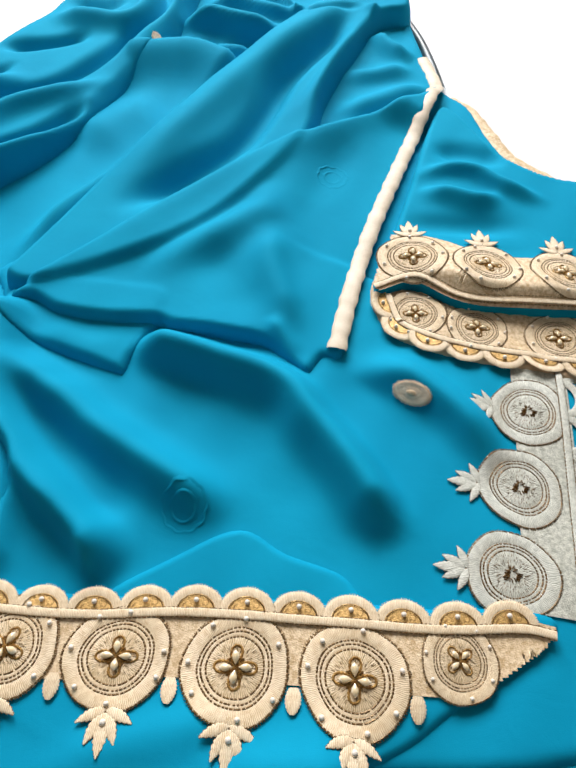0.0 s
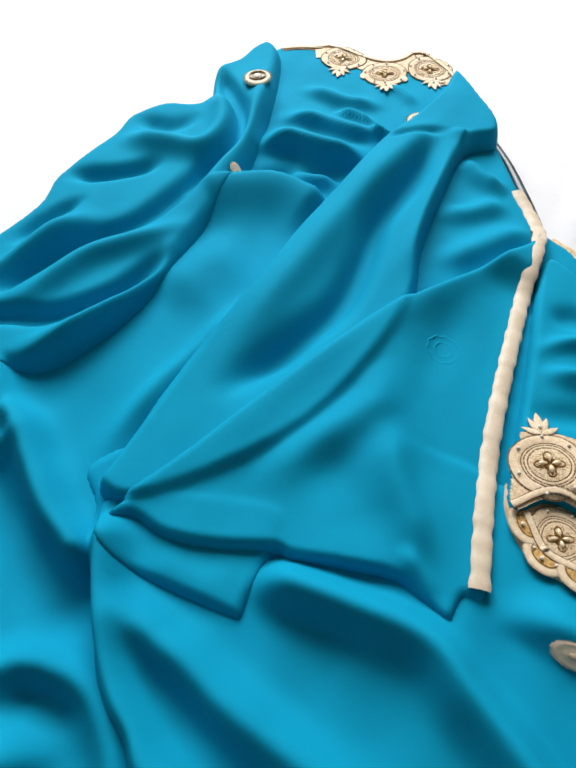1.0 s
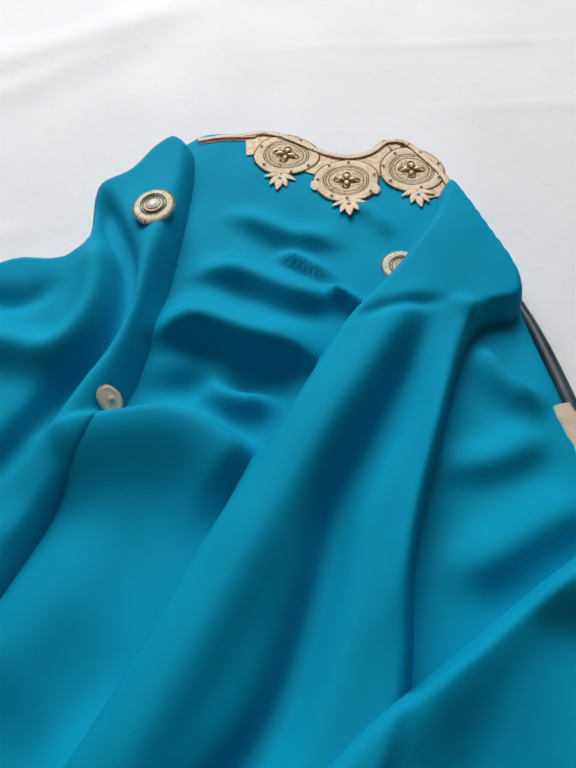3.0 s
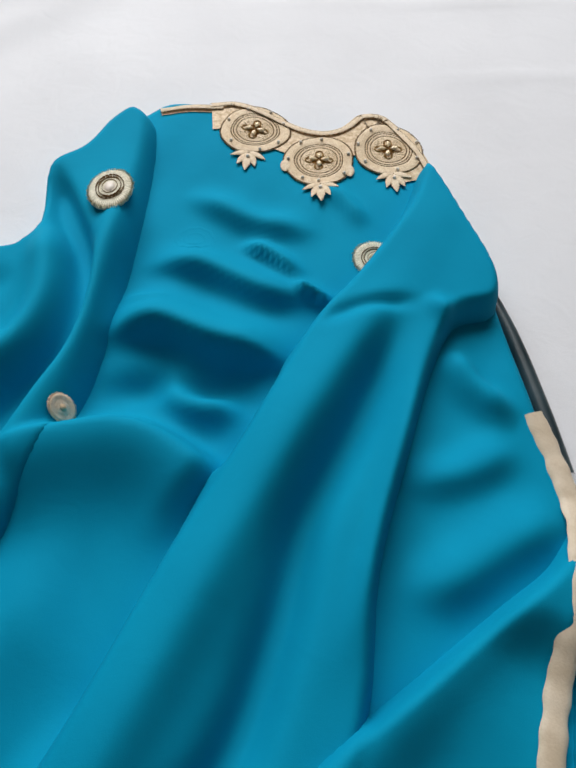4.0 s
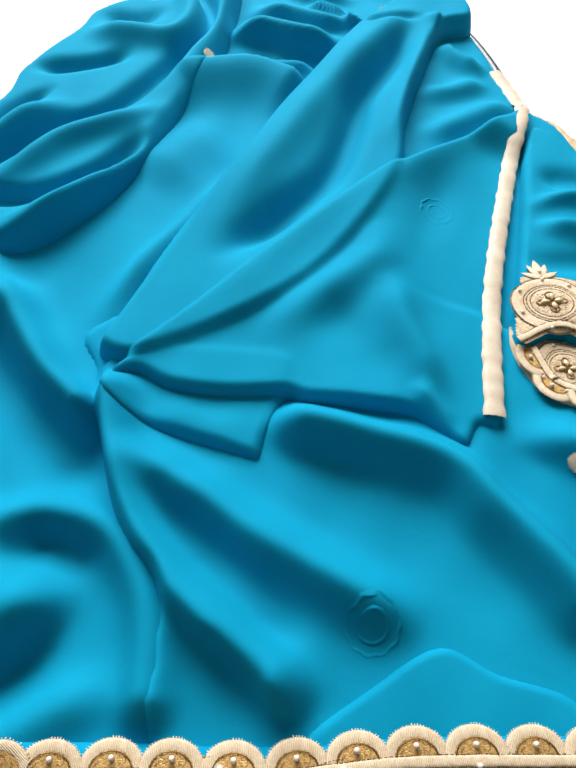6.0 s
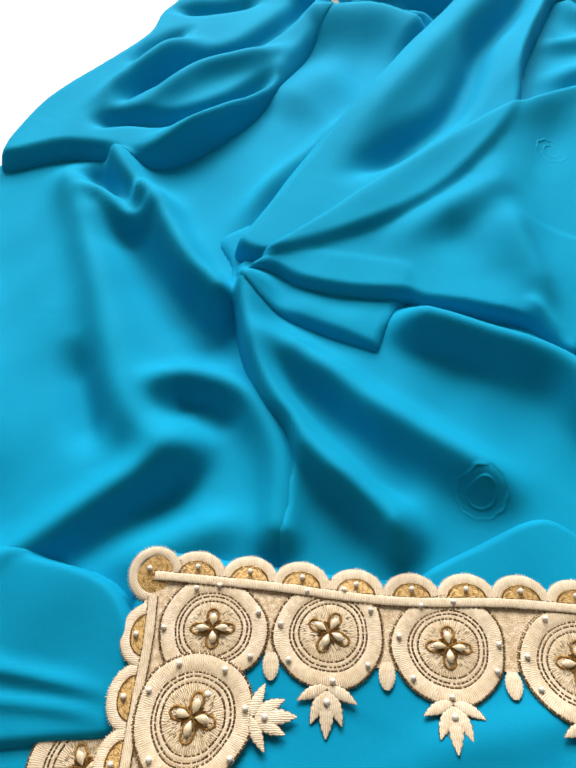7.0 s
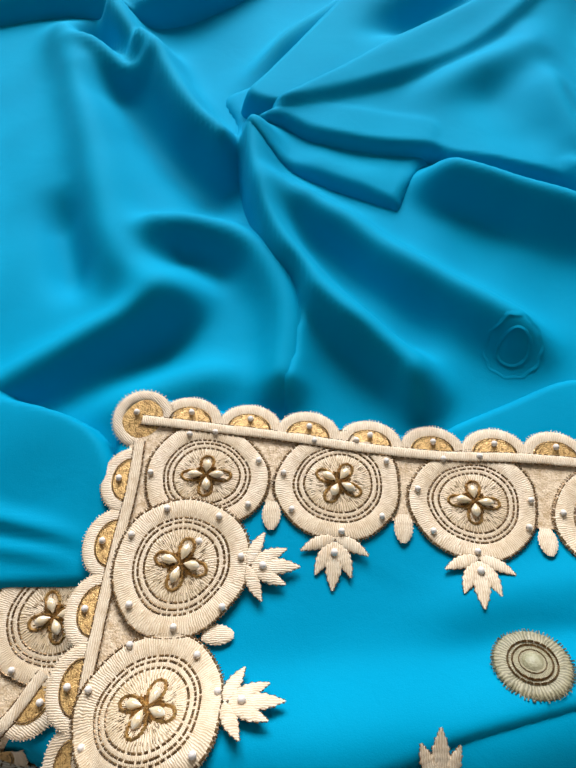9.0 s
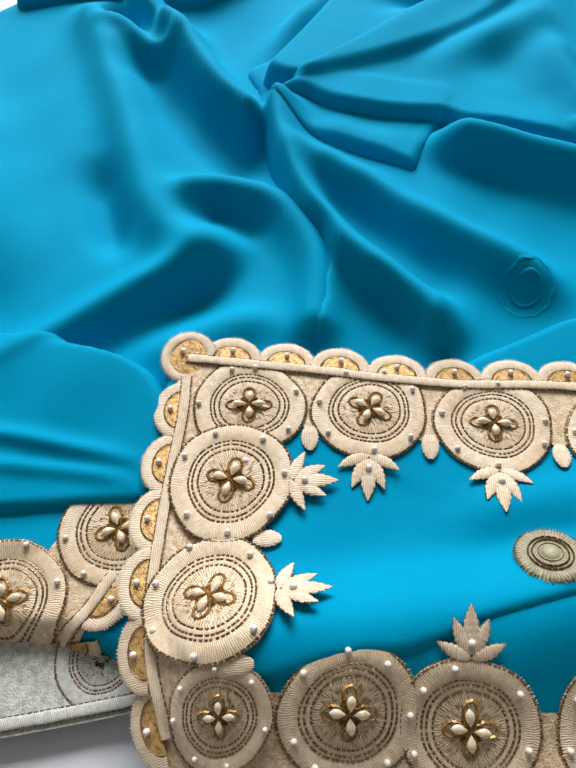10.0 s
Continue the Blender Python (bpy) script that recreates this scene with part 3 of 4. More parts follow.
def thread_material(name, low, high, kind, rate, rough=0.45):
    """Satin stitch: fine ribs that run out from the middle ('radial') or across ('linear')."""
    m, nt, b = material(name, rough)
    coord = nt.nodes.new("ShaderNodeTexCoord")
    noise_tex = node(nt, "ShaderNodeTexNoise", Scale=420.0, Detail=4.0)
    nt.links.new(coord.outputs["Object"], noise_tex.inputs["Vector"])
    sep = nt.nodes.new("ShaderNodeSeparateXYZ")
    nt.links.new(coord.outputs["Object"], sep.inputs[0])
    if kind == 'radial':
        ang = nt.nodes.new("ShaderNodeMath")
        ang.operation = 'ARCTAN2'
        nt.links.new(sep.outputs["Y"], ang.inputs[0])
        nt.links.new(sep.outputs["X"], ang.inputs[1])
        source = ang.outputs[0]
    else:
        source = sep.outputs["X"]
    wob = nt.nodes.new("ShaderNodeMath")
    wob.operation = 'MULTIPLY_ADD'
    wob.inputs[1].default_value = rate
    jit = nt.nodes.new("ShaderNodeMath")
    jit.operation = 'MULTIPLY'
    jit.inputs[1].default_value = 13.0
    nt.links.new(noise_tex.outputs["Fac"], jit.inputs[0])
    nt.links.new(source, wob.inputs[0])
    nt.links.new(jit.outputs[0], wob.inputs[2])
    sine = nt.nodes.new("ShaderNodeMath")
    sine.operation = 'SINE'
    nt.links.new(wob.outputs[0], sine.inputs[0])
    mix = nt.nodes.new("ShaderNodeMath")
    mix.operation = 'MULTIPLY_ADD'
    mix.inputs[1].default_value, mix.inputs[2].default_value = 0.24, 0.18
    nt.links.new(sine.outputs[0], mix.inputs[0])
    total = nt.nodes.new("ShaderNodeMath")
    total.operation = 'ADD'
    nt.links.new(mix.outputs[0], total.inputs[0])
    nt.links.new(noise_tex.outputs["Fac"], total.inputs[1])
    ramp = nt.nodes.new("ShaderNodeValToRGB")
    ramp.color_ramp.elements[0].position, ramp.color_ramp.elements[1].position = 0.35, 0.95
    ramp.color_ramp.elements[0].color, ramp.color_ramp.elements[1].color = (*low, 1), (*high, 1)
    nt.links.new(total.outputs[0], ramp.inputs["Fac"])
    nt.links.new(ramp.outputs["Color"], b.inputs["Base Color"])
    bn = node(nt, "ShaderNodeBump", Strength=0.35, Distance=0.0003)
    nt.links.new(sine.outputs[0], bn.inputs["Height"])
    nt.links.new(bn.outputs["Normal"], b.inputs["Normal"])
    b.inputs["Sheen Weight"].default_value = 0.15
    return m


RADIAL = thread_material("cream_radial_stitch", (0.66, 0.46, 0.25), (0.93, 0.76, 0.52), 'radial', 170.0)
SATIN = thread_material("cream_satin_stitch", (0.68, 0.48, 0.27), (0.95, 0.79, 0.56), 'linear', 9000.0)
INNER = thread_material("cream_fan_stitch", (0.50, 0.33, 0.15), (0.92, 0.74, 0.49), 'radial', 80.0)
INNER_GREY = thread_material("grey_fan_stitch", (0.38, 0.38, 0.31), (0.70, 0.69, 0.59), 'radial', 72.0)
RADIAL_GREY = thread_material("grey_radial_stitch", (0.42, 0.42, 0.35), (0.74, 0.73, 0.63), 'radial', 150.0)
SATIN_GREY = thread_material("grey_satin_stitch", (0.42, 0.42, 0.35), (0.76, 0.75, 0.65), 'linear', 9000.0)

R = 0.0240


def medallion_mesh(name, mat):
    prof = [(0, 0.0007), (0.004, 0.0007), (0.009, 0.0008), (0.0122, 0.0009), (0.0127, 0.0005), (0.0132, 0.0009), (0.0144, 0.0009), (0.0149, 0.0005), (0.0154, 0.0009),
            (0.0160, 0.0009), (0.0165, 0.0005), (0.0170, 0.0009), (0.0190, 0.0013), (0.0212, 0.0014), (0.0230, 0.0010), (0.0237, 0.0006), (R, 0.0), (R, -0.0008)]
    prof = [(r, 0.5 * z) for r, z in prof]
    me = revolve(name, prof, mat, 72, 0.006)
    me.materials.append(INNER_GREY if mat is RADIAL_GREY else INNER)
    for p in me.polygons:
        if math.hypot(p.center.x, p.center.y) < 0.0127:
            p.material_index = 1
    return me


def stitch_rings():
    rng = random.Random(4)
    pieces = []
    for r, z, n in ((0.0127, 0.0004, 48), (0.0149, 0.0004, 54), (0.0165, 0.0004, 60), (0.0236, 0.0003, 84)):
        for i in range(n):
            a = 2 * math.pi * (i + rng.uniform(-0.15, 0.15)) / n
            pieces.append(dash((r * math.cos(a), r * math.sin(a), z), a + math.pi / 2, 2 * math.pi * r / n * rng.uniform(0.6, 0.9), 0.00085, 0.0003))
    for i in range(120):
        a = 2 * math.pi * (i + rng.uniform(-0.2, 0.2)) / 120
        pieces.append(dash((R * 1.005 * math.cos(a), R * 1.005 * math.sin(a), 0.0), a + rng.uniform(-0.5, 0.5), rng.uniform(0.0007, 0.0014), 0.0004, 0.0003))
    for i in range(120):
        a = 2 * math.pi * i / 120 + rng.uniform(-0.03, 0.03)
        r = rng.uniform(0.0060, 0.0112)
        pieces.append(dash((r * math.cos(a), r * math.sin(a), 0.0003), a, rng.uniform(0.0010, 0.0022), 0.0002, 0.00015))
    for i in range(40):
        a = rng.uniform(0, 6.28)
        r = rng.uniform(0.002, 0.0045)
        pieces.append(dash((r * math.cos(a), r * math.sin(a), 0.0004), a + rng.uniform(-0.6, 0.6), 0.0022, 0.0006, 0.0006))
    return joined("stitching", pieces, DARK_STITCH, False)


def bead_settings():
    """Gold thread worked round each crystal of the flower, which points along +x, +y, -x and -y."""
    rng = random.Random(8)
    pieces = []
    for k in range(4):
        c, s = math.cos(k * math.pi / 2), math.sin(k * math.pi / 2)
        for i in range(18):
            a = 2 * math.pi * i / 18
            x, y = 0.0048 + 0.0044 * math.cos(a), 0.0029 * math.sin(a) * (0.8 + 0.25 * math.cos(a))
            ang = math.atan2(0.0029 * math.cos(a), -0.0044 * math.sin(a)) + k * math.pi / 2 + rng.uniform(-0.3, 0.3)
            pieces.append(dash((x * c - y * s, x * s + y * c, 0.0004), ang, 0.0017, 0.0012, 0.0007))
    for i in range(70):
        a, r = rng.uniform(0, 6.28), 0.0046 * math.sqrt(rng.random())
        pieces.append(dash((r * math.cos(a), r * math.sin(a), 0.0005), rng.uniform(0, 3.14), rng.uniform(0.0010, 0.0020), 0.0005, 0.0006))
    return joined("bead_setting", pieces, SETTING, False)


def corner_scallop_mesh():
    line = [(math.cos(a) * 0.0098, math.sin(a) * 0.0098, 0.0) for a in np.linspace(math.pi * 1.22, -math.pi * 0.22, 27)]
    hair, rng = [], random.Random(6)
    for a in np.linspace(math.pi * 1.2, -math.pi * 0.2, 36):
        hair.append(dash((math.cos(a) * 0.0120, math.sin(a) * 0.0120, 0.0), a + rng.uniform(-0.3, 0.3), rng.uniform(0.0010, 0.0020), 0.0004, 0.0004))
    return joined("scallop", [strand(line, lambda u: 0.0022, 0.0007, None, 7)] + hair, SATIN)


def drop_bead():
    """A tear-drop crystal along +x, pointed at the middle of the flower."""
    verts, faces, n, m = [], [], 10, 9
    for k in range(m):
        u = k / (m - 1)
        w = 0.0017 * math.sin(math.pi * u ** 1.25) ** 0.7 if 0 < k < m - 1 else 0.0001
        for i in range(n):
            a = 2 * math.pi * i / n
            verts.append((0.0012 + 0.0058 * u, w * math.cos(a), 0.0015 + 0.75 * w * math.sin(a)))
    for k in range(m - 1):
        for i in range(n):
            faces.append((k * n + i, k * n + (i + 1) % n, (k + 1) * n + (i + 1) % n, (k + 1) * n + i))
    return mesh_of("crystal", verts, faces, CRYSTAL, True)


def ball(name, r, mat):
    bm = bmesh.new()
    bmesh.ops.create_uvsphere(bm, u_segments=12, v_segments=8, radius=r)
    for f in bm.faces:
        f.smooth = True
    me = bpy.data.meshes.new(name)
    bm.to_mesh(me)
    bm.free()
    me.materials.append(mat)
    return me


LEAFLETS = ((-90, 0.0020, 0.0145, 0.0027), (-55, 0.0016, 0.0118, 0.0023), (-125, 0.0016, 0.0118, 0.0023), (-16, 0.0004, 0.0115, 0.0021), (-164, 0.0004, 0.0115, 0.0021))


def leaflet_line(deg, start, length):
    a, side = radians(deg), 0 if deg == -90 else 1 if deg > -90 else -1
    line = []
    for k in range(25):
        u = k / 24
        bend = -0.0016 * side * u * u
        line.append((length * u * math.cos(a) - bend * math.sin(a), -start + length * u * math.sin(a) + bend * math.cos(a), 0.0002))
    return line


def leaflet_width(u, wide):
    return wide * (math.sin(math.pi * u ** 0.8) ** 0.9) * (0.94 + 0.10 * math.sin(u * 42)) + 0.00012


def leaf_mesh(mat):
    """Five plump satin leaflets that spread towards -y from the foot of a medallion."""
    pieces = [strand(leaflet_line(deg, start, length), lambda u, w=wide: leaflet_width(min(u, 0.999), w), 0.0006, None, 7) for deg, start, length, wide in LEAFLETS]
    return joined("leaf", pieces, mat)


def leaf_veins():
    """Dark stitches along the edges and the middle of each leaflet."""
    pieces, rng = [], random.Random(9)
    for deg, start, length, wide in LEAFLETS:
        line = leaflet_line(deg, start, length)
        for k in range(1, 24, 2):
            (x, y, z), (qx, qy, _) = line[k], line[k + 1]
            a, w = math.atan2(qy - y, qx - x), leaflet_width(k / 24, wide)
            for side in (-1, 1):
                pieces.append(dash((x - side * w * math.sin(a), y + side * w * math.cos(a), 0.0001), a + rng.uniform(-0.2, 0.2), 0.0008, 0.00035, 0.0003))
    return joined("leaf_stitching", pieces, DARK_STITCH, False)


P = 0.0236  # one scallop


def scallop_mesh(mat):
    """The raised satin rim of one scallop, an arch on its base line."""
    line = [(math.cos(a) * P * 0.44, math.sin(a) * P * 0.36 - 0.0005, 0.0) for a in np.linspace(math.pi * 1.0, 0.0, 17)]
    v, f = strand(line, lambda u: 0.0025, 0.0006, None, 7)
    hair, rng = [], random.Random(3)
    for i in range(34):
        a = math.pi * (i + 0.5) / 34
        p = (math.cos(a) * P * 0.53, math.sin(a) * P * 0.455 - 0.0005, 0.0)
        hair.append(dash(p, a + rng.uniform(-0.3, 0.3), rng.uniform(0.0010, 0.0020), 0.0004, 0.0004))
    return joined("scallop", [(v, f)] + hair, mat)


def scallop_stitch_mesh():
    """Dark stitches between the rim and the gold filling of a scallop."""
    pieces, rng = [], random.Random(5)
    for i in range(22):
        a = math.pi * (i + 0.5) / 22
        pieces.append(dash((math.cos(a) * P * 0.345, math.sin(a) * P * 0.265 - 0.0004, 0.0009), math.atan2(math.cos(a) * 0.265, -math.sin(a) * 0.345) + rng.uniform(-0.15, 0.15), 0.0010, 0.00045, 0.0002))
    return joined("scallop_stitching", pieces, DARK_STITCH, False)


def scallop_fill_mesh():
    verts, faces = [(0, 0.002, 0.0007)], []
    for i in range(17):
        a = math.pi * i / 16
        verts.append((math.cos(a) * P * 0.42, math.sin(a) * P * 0.34 - 0.0008, 0.0004))
    for i in range(16):
        faces.append((0, 1 + i, 2 + i))
    faces.append((0, 17, 1))
    return mesh_of("scallop_fill", verts, faces, GOLD)


def petal_mesh(mat):
    """The small tear-drop between two medallions."""
    line = [(0, 0.004 - 0.0105 * k / 20, 0.0003) for k in range(21)]
    return joined("petal", [strand(line, lambda u: 0.0036 * math.sin(math.pi * min(1, 0.12 + 0.84 * u)) ** 0.6 * (0.94 + 0.08 * math.sin(u * 45)), 0.0006, None, 7)], mat)


MEDALLION, MEDALLION_GREY = medallion_mesh("medallion", RADIAL), medallion_mesh("medallion", RADIAL_GREY)
SETTING = mottled("bronze_thread", (0.22, 0.11, 0.03), (0.62, 0.38, 0.12), 500, 0.35, metal=0.4, fine=0.4)
SETTINGS, CORNER = bead_settings(), corner_scallop_mesh()
RINGS, DROP, PEARL_BIG, LEAF, LEAF_GREY = stitch_rings(), drop_bead(), ball("pearl", 0.00120, PEARL), leaf_mesh(SATIN), leaf_mesh(SATIN_GREY)
VEINS, SCALLOP, SCALLOP_GREY, FILL = leaf_veins(), scallop_mesh(SATIN), scallop_mesh(SATIN_GREY), scallop_fill_mesh()
SCALLOP_STITCH = scallop_stitch_mesh()
PETAL = petal_mesh(SATIN)


def frame_on(surface, x, y, angle, lift=0.0, reach=0.012):
    """A pose on the cloth: local x turned by angle in plan, local z along the cloth's normal."""
    n = normal_at(surface, x, y, reach)
    t = Vector((math.cos(angle), math.sin(angle), 0))
    t = (t - n * t.dot(n)).normalized()
    b = n.cross(t)
    m = Matrix((t, b, n)).transposed().to_4x4()
    zs = [at(surface, x + reach * 0.8 * c, y + reach * 0.8 * s) for c, s in ((0, 0), (1, 0), (-1, 0), (0, 1), (0, -1))]
    m.translation = Vector((x, y, 0.5 * zs[0] + 0.5 * max(sum(zs) / 5, zs[0]))) + n * lift
    return m


def place(name, me, m, parent, label=""):
    ob = link(name, me, parent, label)
    ob.matrix_world = m
    return ob


def sag(surface, m, x, y, lift):
    """How far the cloth lies above or below the plane of m at its local x, y."""
    p = m @ Vector((x, y, 0))
    return min(max(at(surface, p.x, p.y) + lift - p.z, -0.006), 0.010)


def draped(me, m, surface, lift, warp=None):
    """A copy of a flat piece, laid down so that it follows the cloth under it."""
    me = me.copy()
    co = np.empty(len(me.vertices) * 3)
    me.vertices.foreach_get("co", co)
    co = co.reshape(-1, 3)
    if warp is not None:
        ang, far = np.arctan2(co[:, 1], co[:, 0]), np.clip(np.hypot(co[:, 0], co[:, 1]) / 0.02, 0, 1)
        co[:, :2] *= (1 + far * (0.030 * np.sin(2 * ang + warp) + 0.026 * np.sin(3 * ang + 2 * warp) + 0.008 * np.sin(7 * ang + 3 * warp)))[:, None]
    mm = np.array(m)
    w = np.c_[co[:, :2], np.zeros(len(co)), np.ones(len(co))] @ mm.T
    dz = np.clip(surface(w[:, 0], w[:, 1]) + lift - w[:, 2], -0.006, 0.010)
    inv = np.linalg.inv(mm[:3, :3])
    co += (inv @ np.outer(np.array([0.0, 0.0, 1.0]), dz)).T
    me.vertices.foreach_set("co", co.ravel())
    me.update()
    return me


def add_medallion(lace, surface, x, y, angle, lift=0.0006, size=1.0, grey=False, leaves=True, pearls=7, turn=0.0, squash=1.0, cover=None):
    """A medallion with its flower of crystals, pearls, stitching and leaves; angle: the direction of local +x."""
    rng = random.Random(int((x + 3) * 9176 + (y + 2) * 3301))
    m = frame_on(surface, x, y, angle, lift) @ Matrix.Diagonal((size, size * squash, size, 1))
    lift, warp = max(lift, 0.0008) + 0.0002, rng.uniform(0, 6.28)
    place("medallion", draped(MEDALLION_GREY if grey else MEDALLION, m, surface, lift, warp), m, lace)
    place("stitching", draped(RINGS, m, surface, lift + 0.0001, warp), m, lace)
    if not grey:
        setting = m @ pose(0, 0, 0, 0, 0, 45 + turn)
        place("bead_setting", draped(SETTINGS, setting, surface, lift), setting, lace)
        for k in range(4):
            a = radians(45 + turn + 90 * k)
            place("crystal", DROP, m @ pose(0, 0, sag(surface, m, 0.005 * math.cos(a), 0.005 * math.sin(a), lift), 0, rng.uniform(-6, 6), 45 + turn + 90 * k + rng.uniform(-7, 7)), lace)
        for k in range(pearls):
            a = 360 / pearls * k + rng.uniform(-14, 14) + 20
            p = m @ Vector((0.0208 * math.cos(radians(a)), 0.0208 * math.sin(radians(a)), 0))
            if cover and math.hypot(p.x - cover[0], p.y - cover[1]) < 0.024:
                continue
            place("pearl", PEARL_BIG, m @ pose(0, 0, 0, 0, 0, a) @ pose(0.0208, 0, 0.0013 + sag(surface, m, 0.0208 * math.cos(radians(a)), 0.0208 * math.sin(radians(a)), lift)), lace)
    if leaves:
        fp = (m @ pose(0, -0.0228, 0)).translation
        foot = frame_on(surface, fp.x, fp.y, angle, lift + 0.0003, 0.006) @ Matrix.Diagonal((size * 1.12, size * 1.12, size, 1))
        place("leaf", LEAF_GREY if grey else LEAF, foot, lace)
        place("leaf_stitching", VEINS, foot, lace)
        if not grey:
            place("pearl", PEARL_BIG, foot @ pose(0, -0.005, 0.0011), lace)


def walk_line(line, gap, first=0.0):
    """Evenly spaced places (x, y, direction) along a smooth line."""
    seg = np.hypot(*np.diff(line, axis=0).T)
    s = np.concatenate([[0], np.cumsum(seg)])
    out, d = [], first
    while d < s[-1]:
        i = min(np.searchsorted(s, d, side="right") - 1, len(seg) - 1)
        u = (d - s[i]) / seg[i]
        p = line[i] + u * (line[i + 1] - line[i])
        q = line[i + 1] - line[i]
        out.append((p[0], p[1], math.atan2(q[1], q[0])))
        d += gap
    return out


def band_mesh(name, line, w0, w1, surface, lift, mat, rows=6, side=-1, gap=0.002, clip=None):
    """A strip of lace ground that follows the cloth, from w0 to w1 on one side of a line (side -1: right)."""
    pts = walk_line(line, gap)
    verts, faces = [], []
    for x, y, a in pts:
        nx, ny = -math.sin(a) * side, math.cos(a) * side
        for k in range(rows):
            w = w0 + (w1 - w0) * k / (rows - 1)
            verts.append((x + nx * w, y + ny * w))
    vx, vy = np.array([v[0] for v in verts]), np.array([v[1] for v in verts])
    z = surface(vx, vy) + lift
    keep = clip(vx, vy) > -0.0005 if clip else np.ones(vx.shape, bool)
    verts = [(v[0], v[1], float(h)) for v, h in zip(verts, z)]
    for i in range(len(pts) - 1):
        for k in range(rows - 1):
            a = i * rows + k
            if not keep[[a, a + rows, a + rows + 1, a + 1]].all():
                continue
            faces.append((a, a + rows, a + rows + 1, a + 1) if side < 0 else (a, a + 1, a + rows + 1, a + rows))
    return mesh_of(name, verts, faces, mat)


def cord_mesh(name, line, w, surface, lift, width, mat, side=-1, bumps=0.0, flatness=0.55, even=0):
    pts = walk_line(line, 0.0012)
    xy = np.array([(x - math.sin(a) * side * w, y + math.cos(a) * side * w) for x, y, a in pts])
    z = surface(xy[:, 0], xy[:, 1]) + lift
    if even:
        z = np.convolve(np.pad(z, even, mode="edge"), np.ones(2 * even + 1) / (2 * even + 1), "valid")
    ln = [(p[0], p[1], float(h)) for p, h in zip(xy, z)]
    n = len(ln) - 1
    return joined(name, [strand(ln, lambda u: width * (1 + bumps * math.sin(u * n * 0.62) + bumps * math.sin(u * n * 0.37 + 1)), width * flatness, None, 7)], mat)


def dash_line(name, line, w, surface, lift, side=-1, gap=0.003):
    rng = random.Random(11)
    pieces = []
    for x, y, a in walk_line(line, gap):
        px, py = x - math.sin(a) * side * w, y + math.cos(a) * side * w
        pieces.append(dash((px, py, at(surface, px, py) + lift), a + rng.uniform(-0.15, 0.15), gap * rng.uniform(0.6, 0.85), 0.0006, 0.0003))
    return joined(name, pieces, DARK_STITCH, False)


def lace_edge(lace, points, surface, side=-1, grey=False, lift=0.0008, depth=0.038, first=0.006, scallops=True, base=0.0092, clip=None):
    """Scalloped outer edge, straight cord and stitched ground of a border along a line of scallop crests."""
    line = spline(points)
    ground = thread_ground_grey if grey else thread_ground
    link("lace_ground", band_mesh("lace_ground", line, base - 0.002, depth, surface, lift, ground, 26 if clip else 9, side, 0.001 if clip else 0.002, clip=clip), lace)
    link("cord", cord_mesh("cord", line, base + 0.0019, surface, lift + 0.0012, 0.0019, SATIN_GREY if grey else SATIN, side, 0.03, 0.22), lace)
    link("stitching", dash_line("stitching", line, base + 0.0040, surface, lift + 0.0011, side, 0.0022), lace)
    link("stitching", dash_line("stitching", line, base - 0.0002, surface, lift + 0.0009, side, 0.0022), lace)
    if scallops:
        for x, y, a in walk_line(line, P, first):
            px, py = x - math.sin(a) * side * base, y + math.cos(a) * side * base
            m = frame_on(surface, px, py, a if side < 0 else a + math.pi, lift + 0.0003, 0.005)
            place("scallop", SCALLOP_GREY if grey else SCALLOP, m, lace)
            if not grey:
                place("scallop_fill", FILL, m, lace)
                place("scallop_stitching", SCALLOP_STITCH, m, lace)
                place("pearl", PEARL_BIG, m @ pose(0, 0.0035, 0.0015), lace)


# olive thread, its colour lowered for the shade where the hem rolls down
SHADED_OLIVE = thread_material("shaded_olive_stitch", (0.16, 0.14, 0.06), (0.46, 0.40, 0.24), 'radial', 60.0)
RADIAL_PALE = thread_material("pale_radial_stitch", (0.40, 0.36, 0.22), (0.86, 0.80, 0.62), 'radial', 60.0)
RADIAL_PEACH = thread_material("peach_radial_stitch", (0.70, 0.49, 0.31), (0.92, 0.74, 0.54), 'radial', 60.0)
thread_ground = mottled("cream_ground_stitch", (0.56, 0.37, 0.18), (0.90, 0.71, 0.47), 420, 0.5, bump=0.9, bump_scale=1400, fine=0.6)
thread_ground_grey = mottled("grey_ground_stitch", (0.38, 0.38, 0.31), (0.70, 0.69, 0.59), 420, 0.5, bump=0.9, bump_scale=1400, fine=0.6)

# the hem's border: along the turned-up edge, round the corner and down the side
hem_lace = link("lace_border", None, dress, "cream and gold embroidered lace with pearls and crystals")
TOP_EDGE = [(-0.1005, 0.2078), (-0.05, 0.203), (0.0, 0.1965), (0.055, 0.195), (0.113, 0.189), (0.167, 0.183), (0.205, 0.182), (0.222, 0.178)]
SIDE_EDGE = [(-0.105, 0.052), (-0.1125, 0.075), (-0.1155, 0.098), (-0.1155, 0.12), (-0.1145, 0.145), (-0.1125, 0.17), (-0.1125, 0.188)]
lace_edge(hem_lace, TOP_EDGE, HEM.unrolled, -1, first=0.0185, clip=HEM.edge)
lace_edge(hem_lace, SIDE_EDGE, HEM.unrolled, -1, first=0.004)
corner = frame_on(HEM.unrolled, -0.1015, 0.1975, radians(45), 0.0011, 0.005)
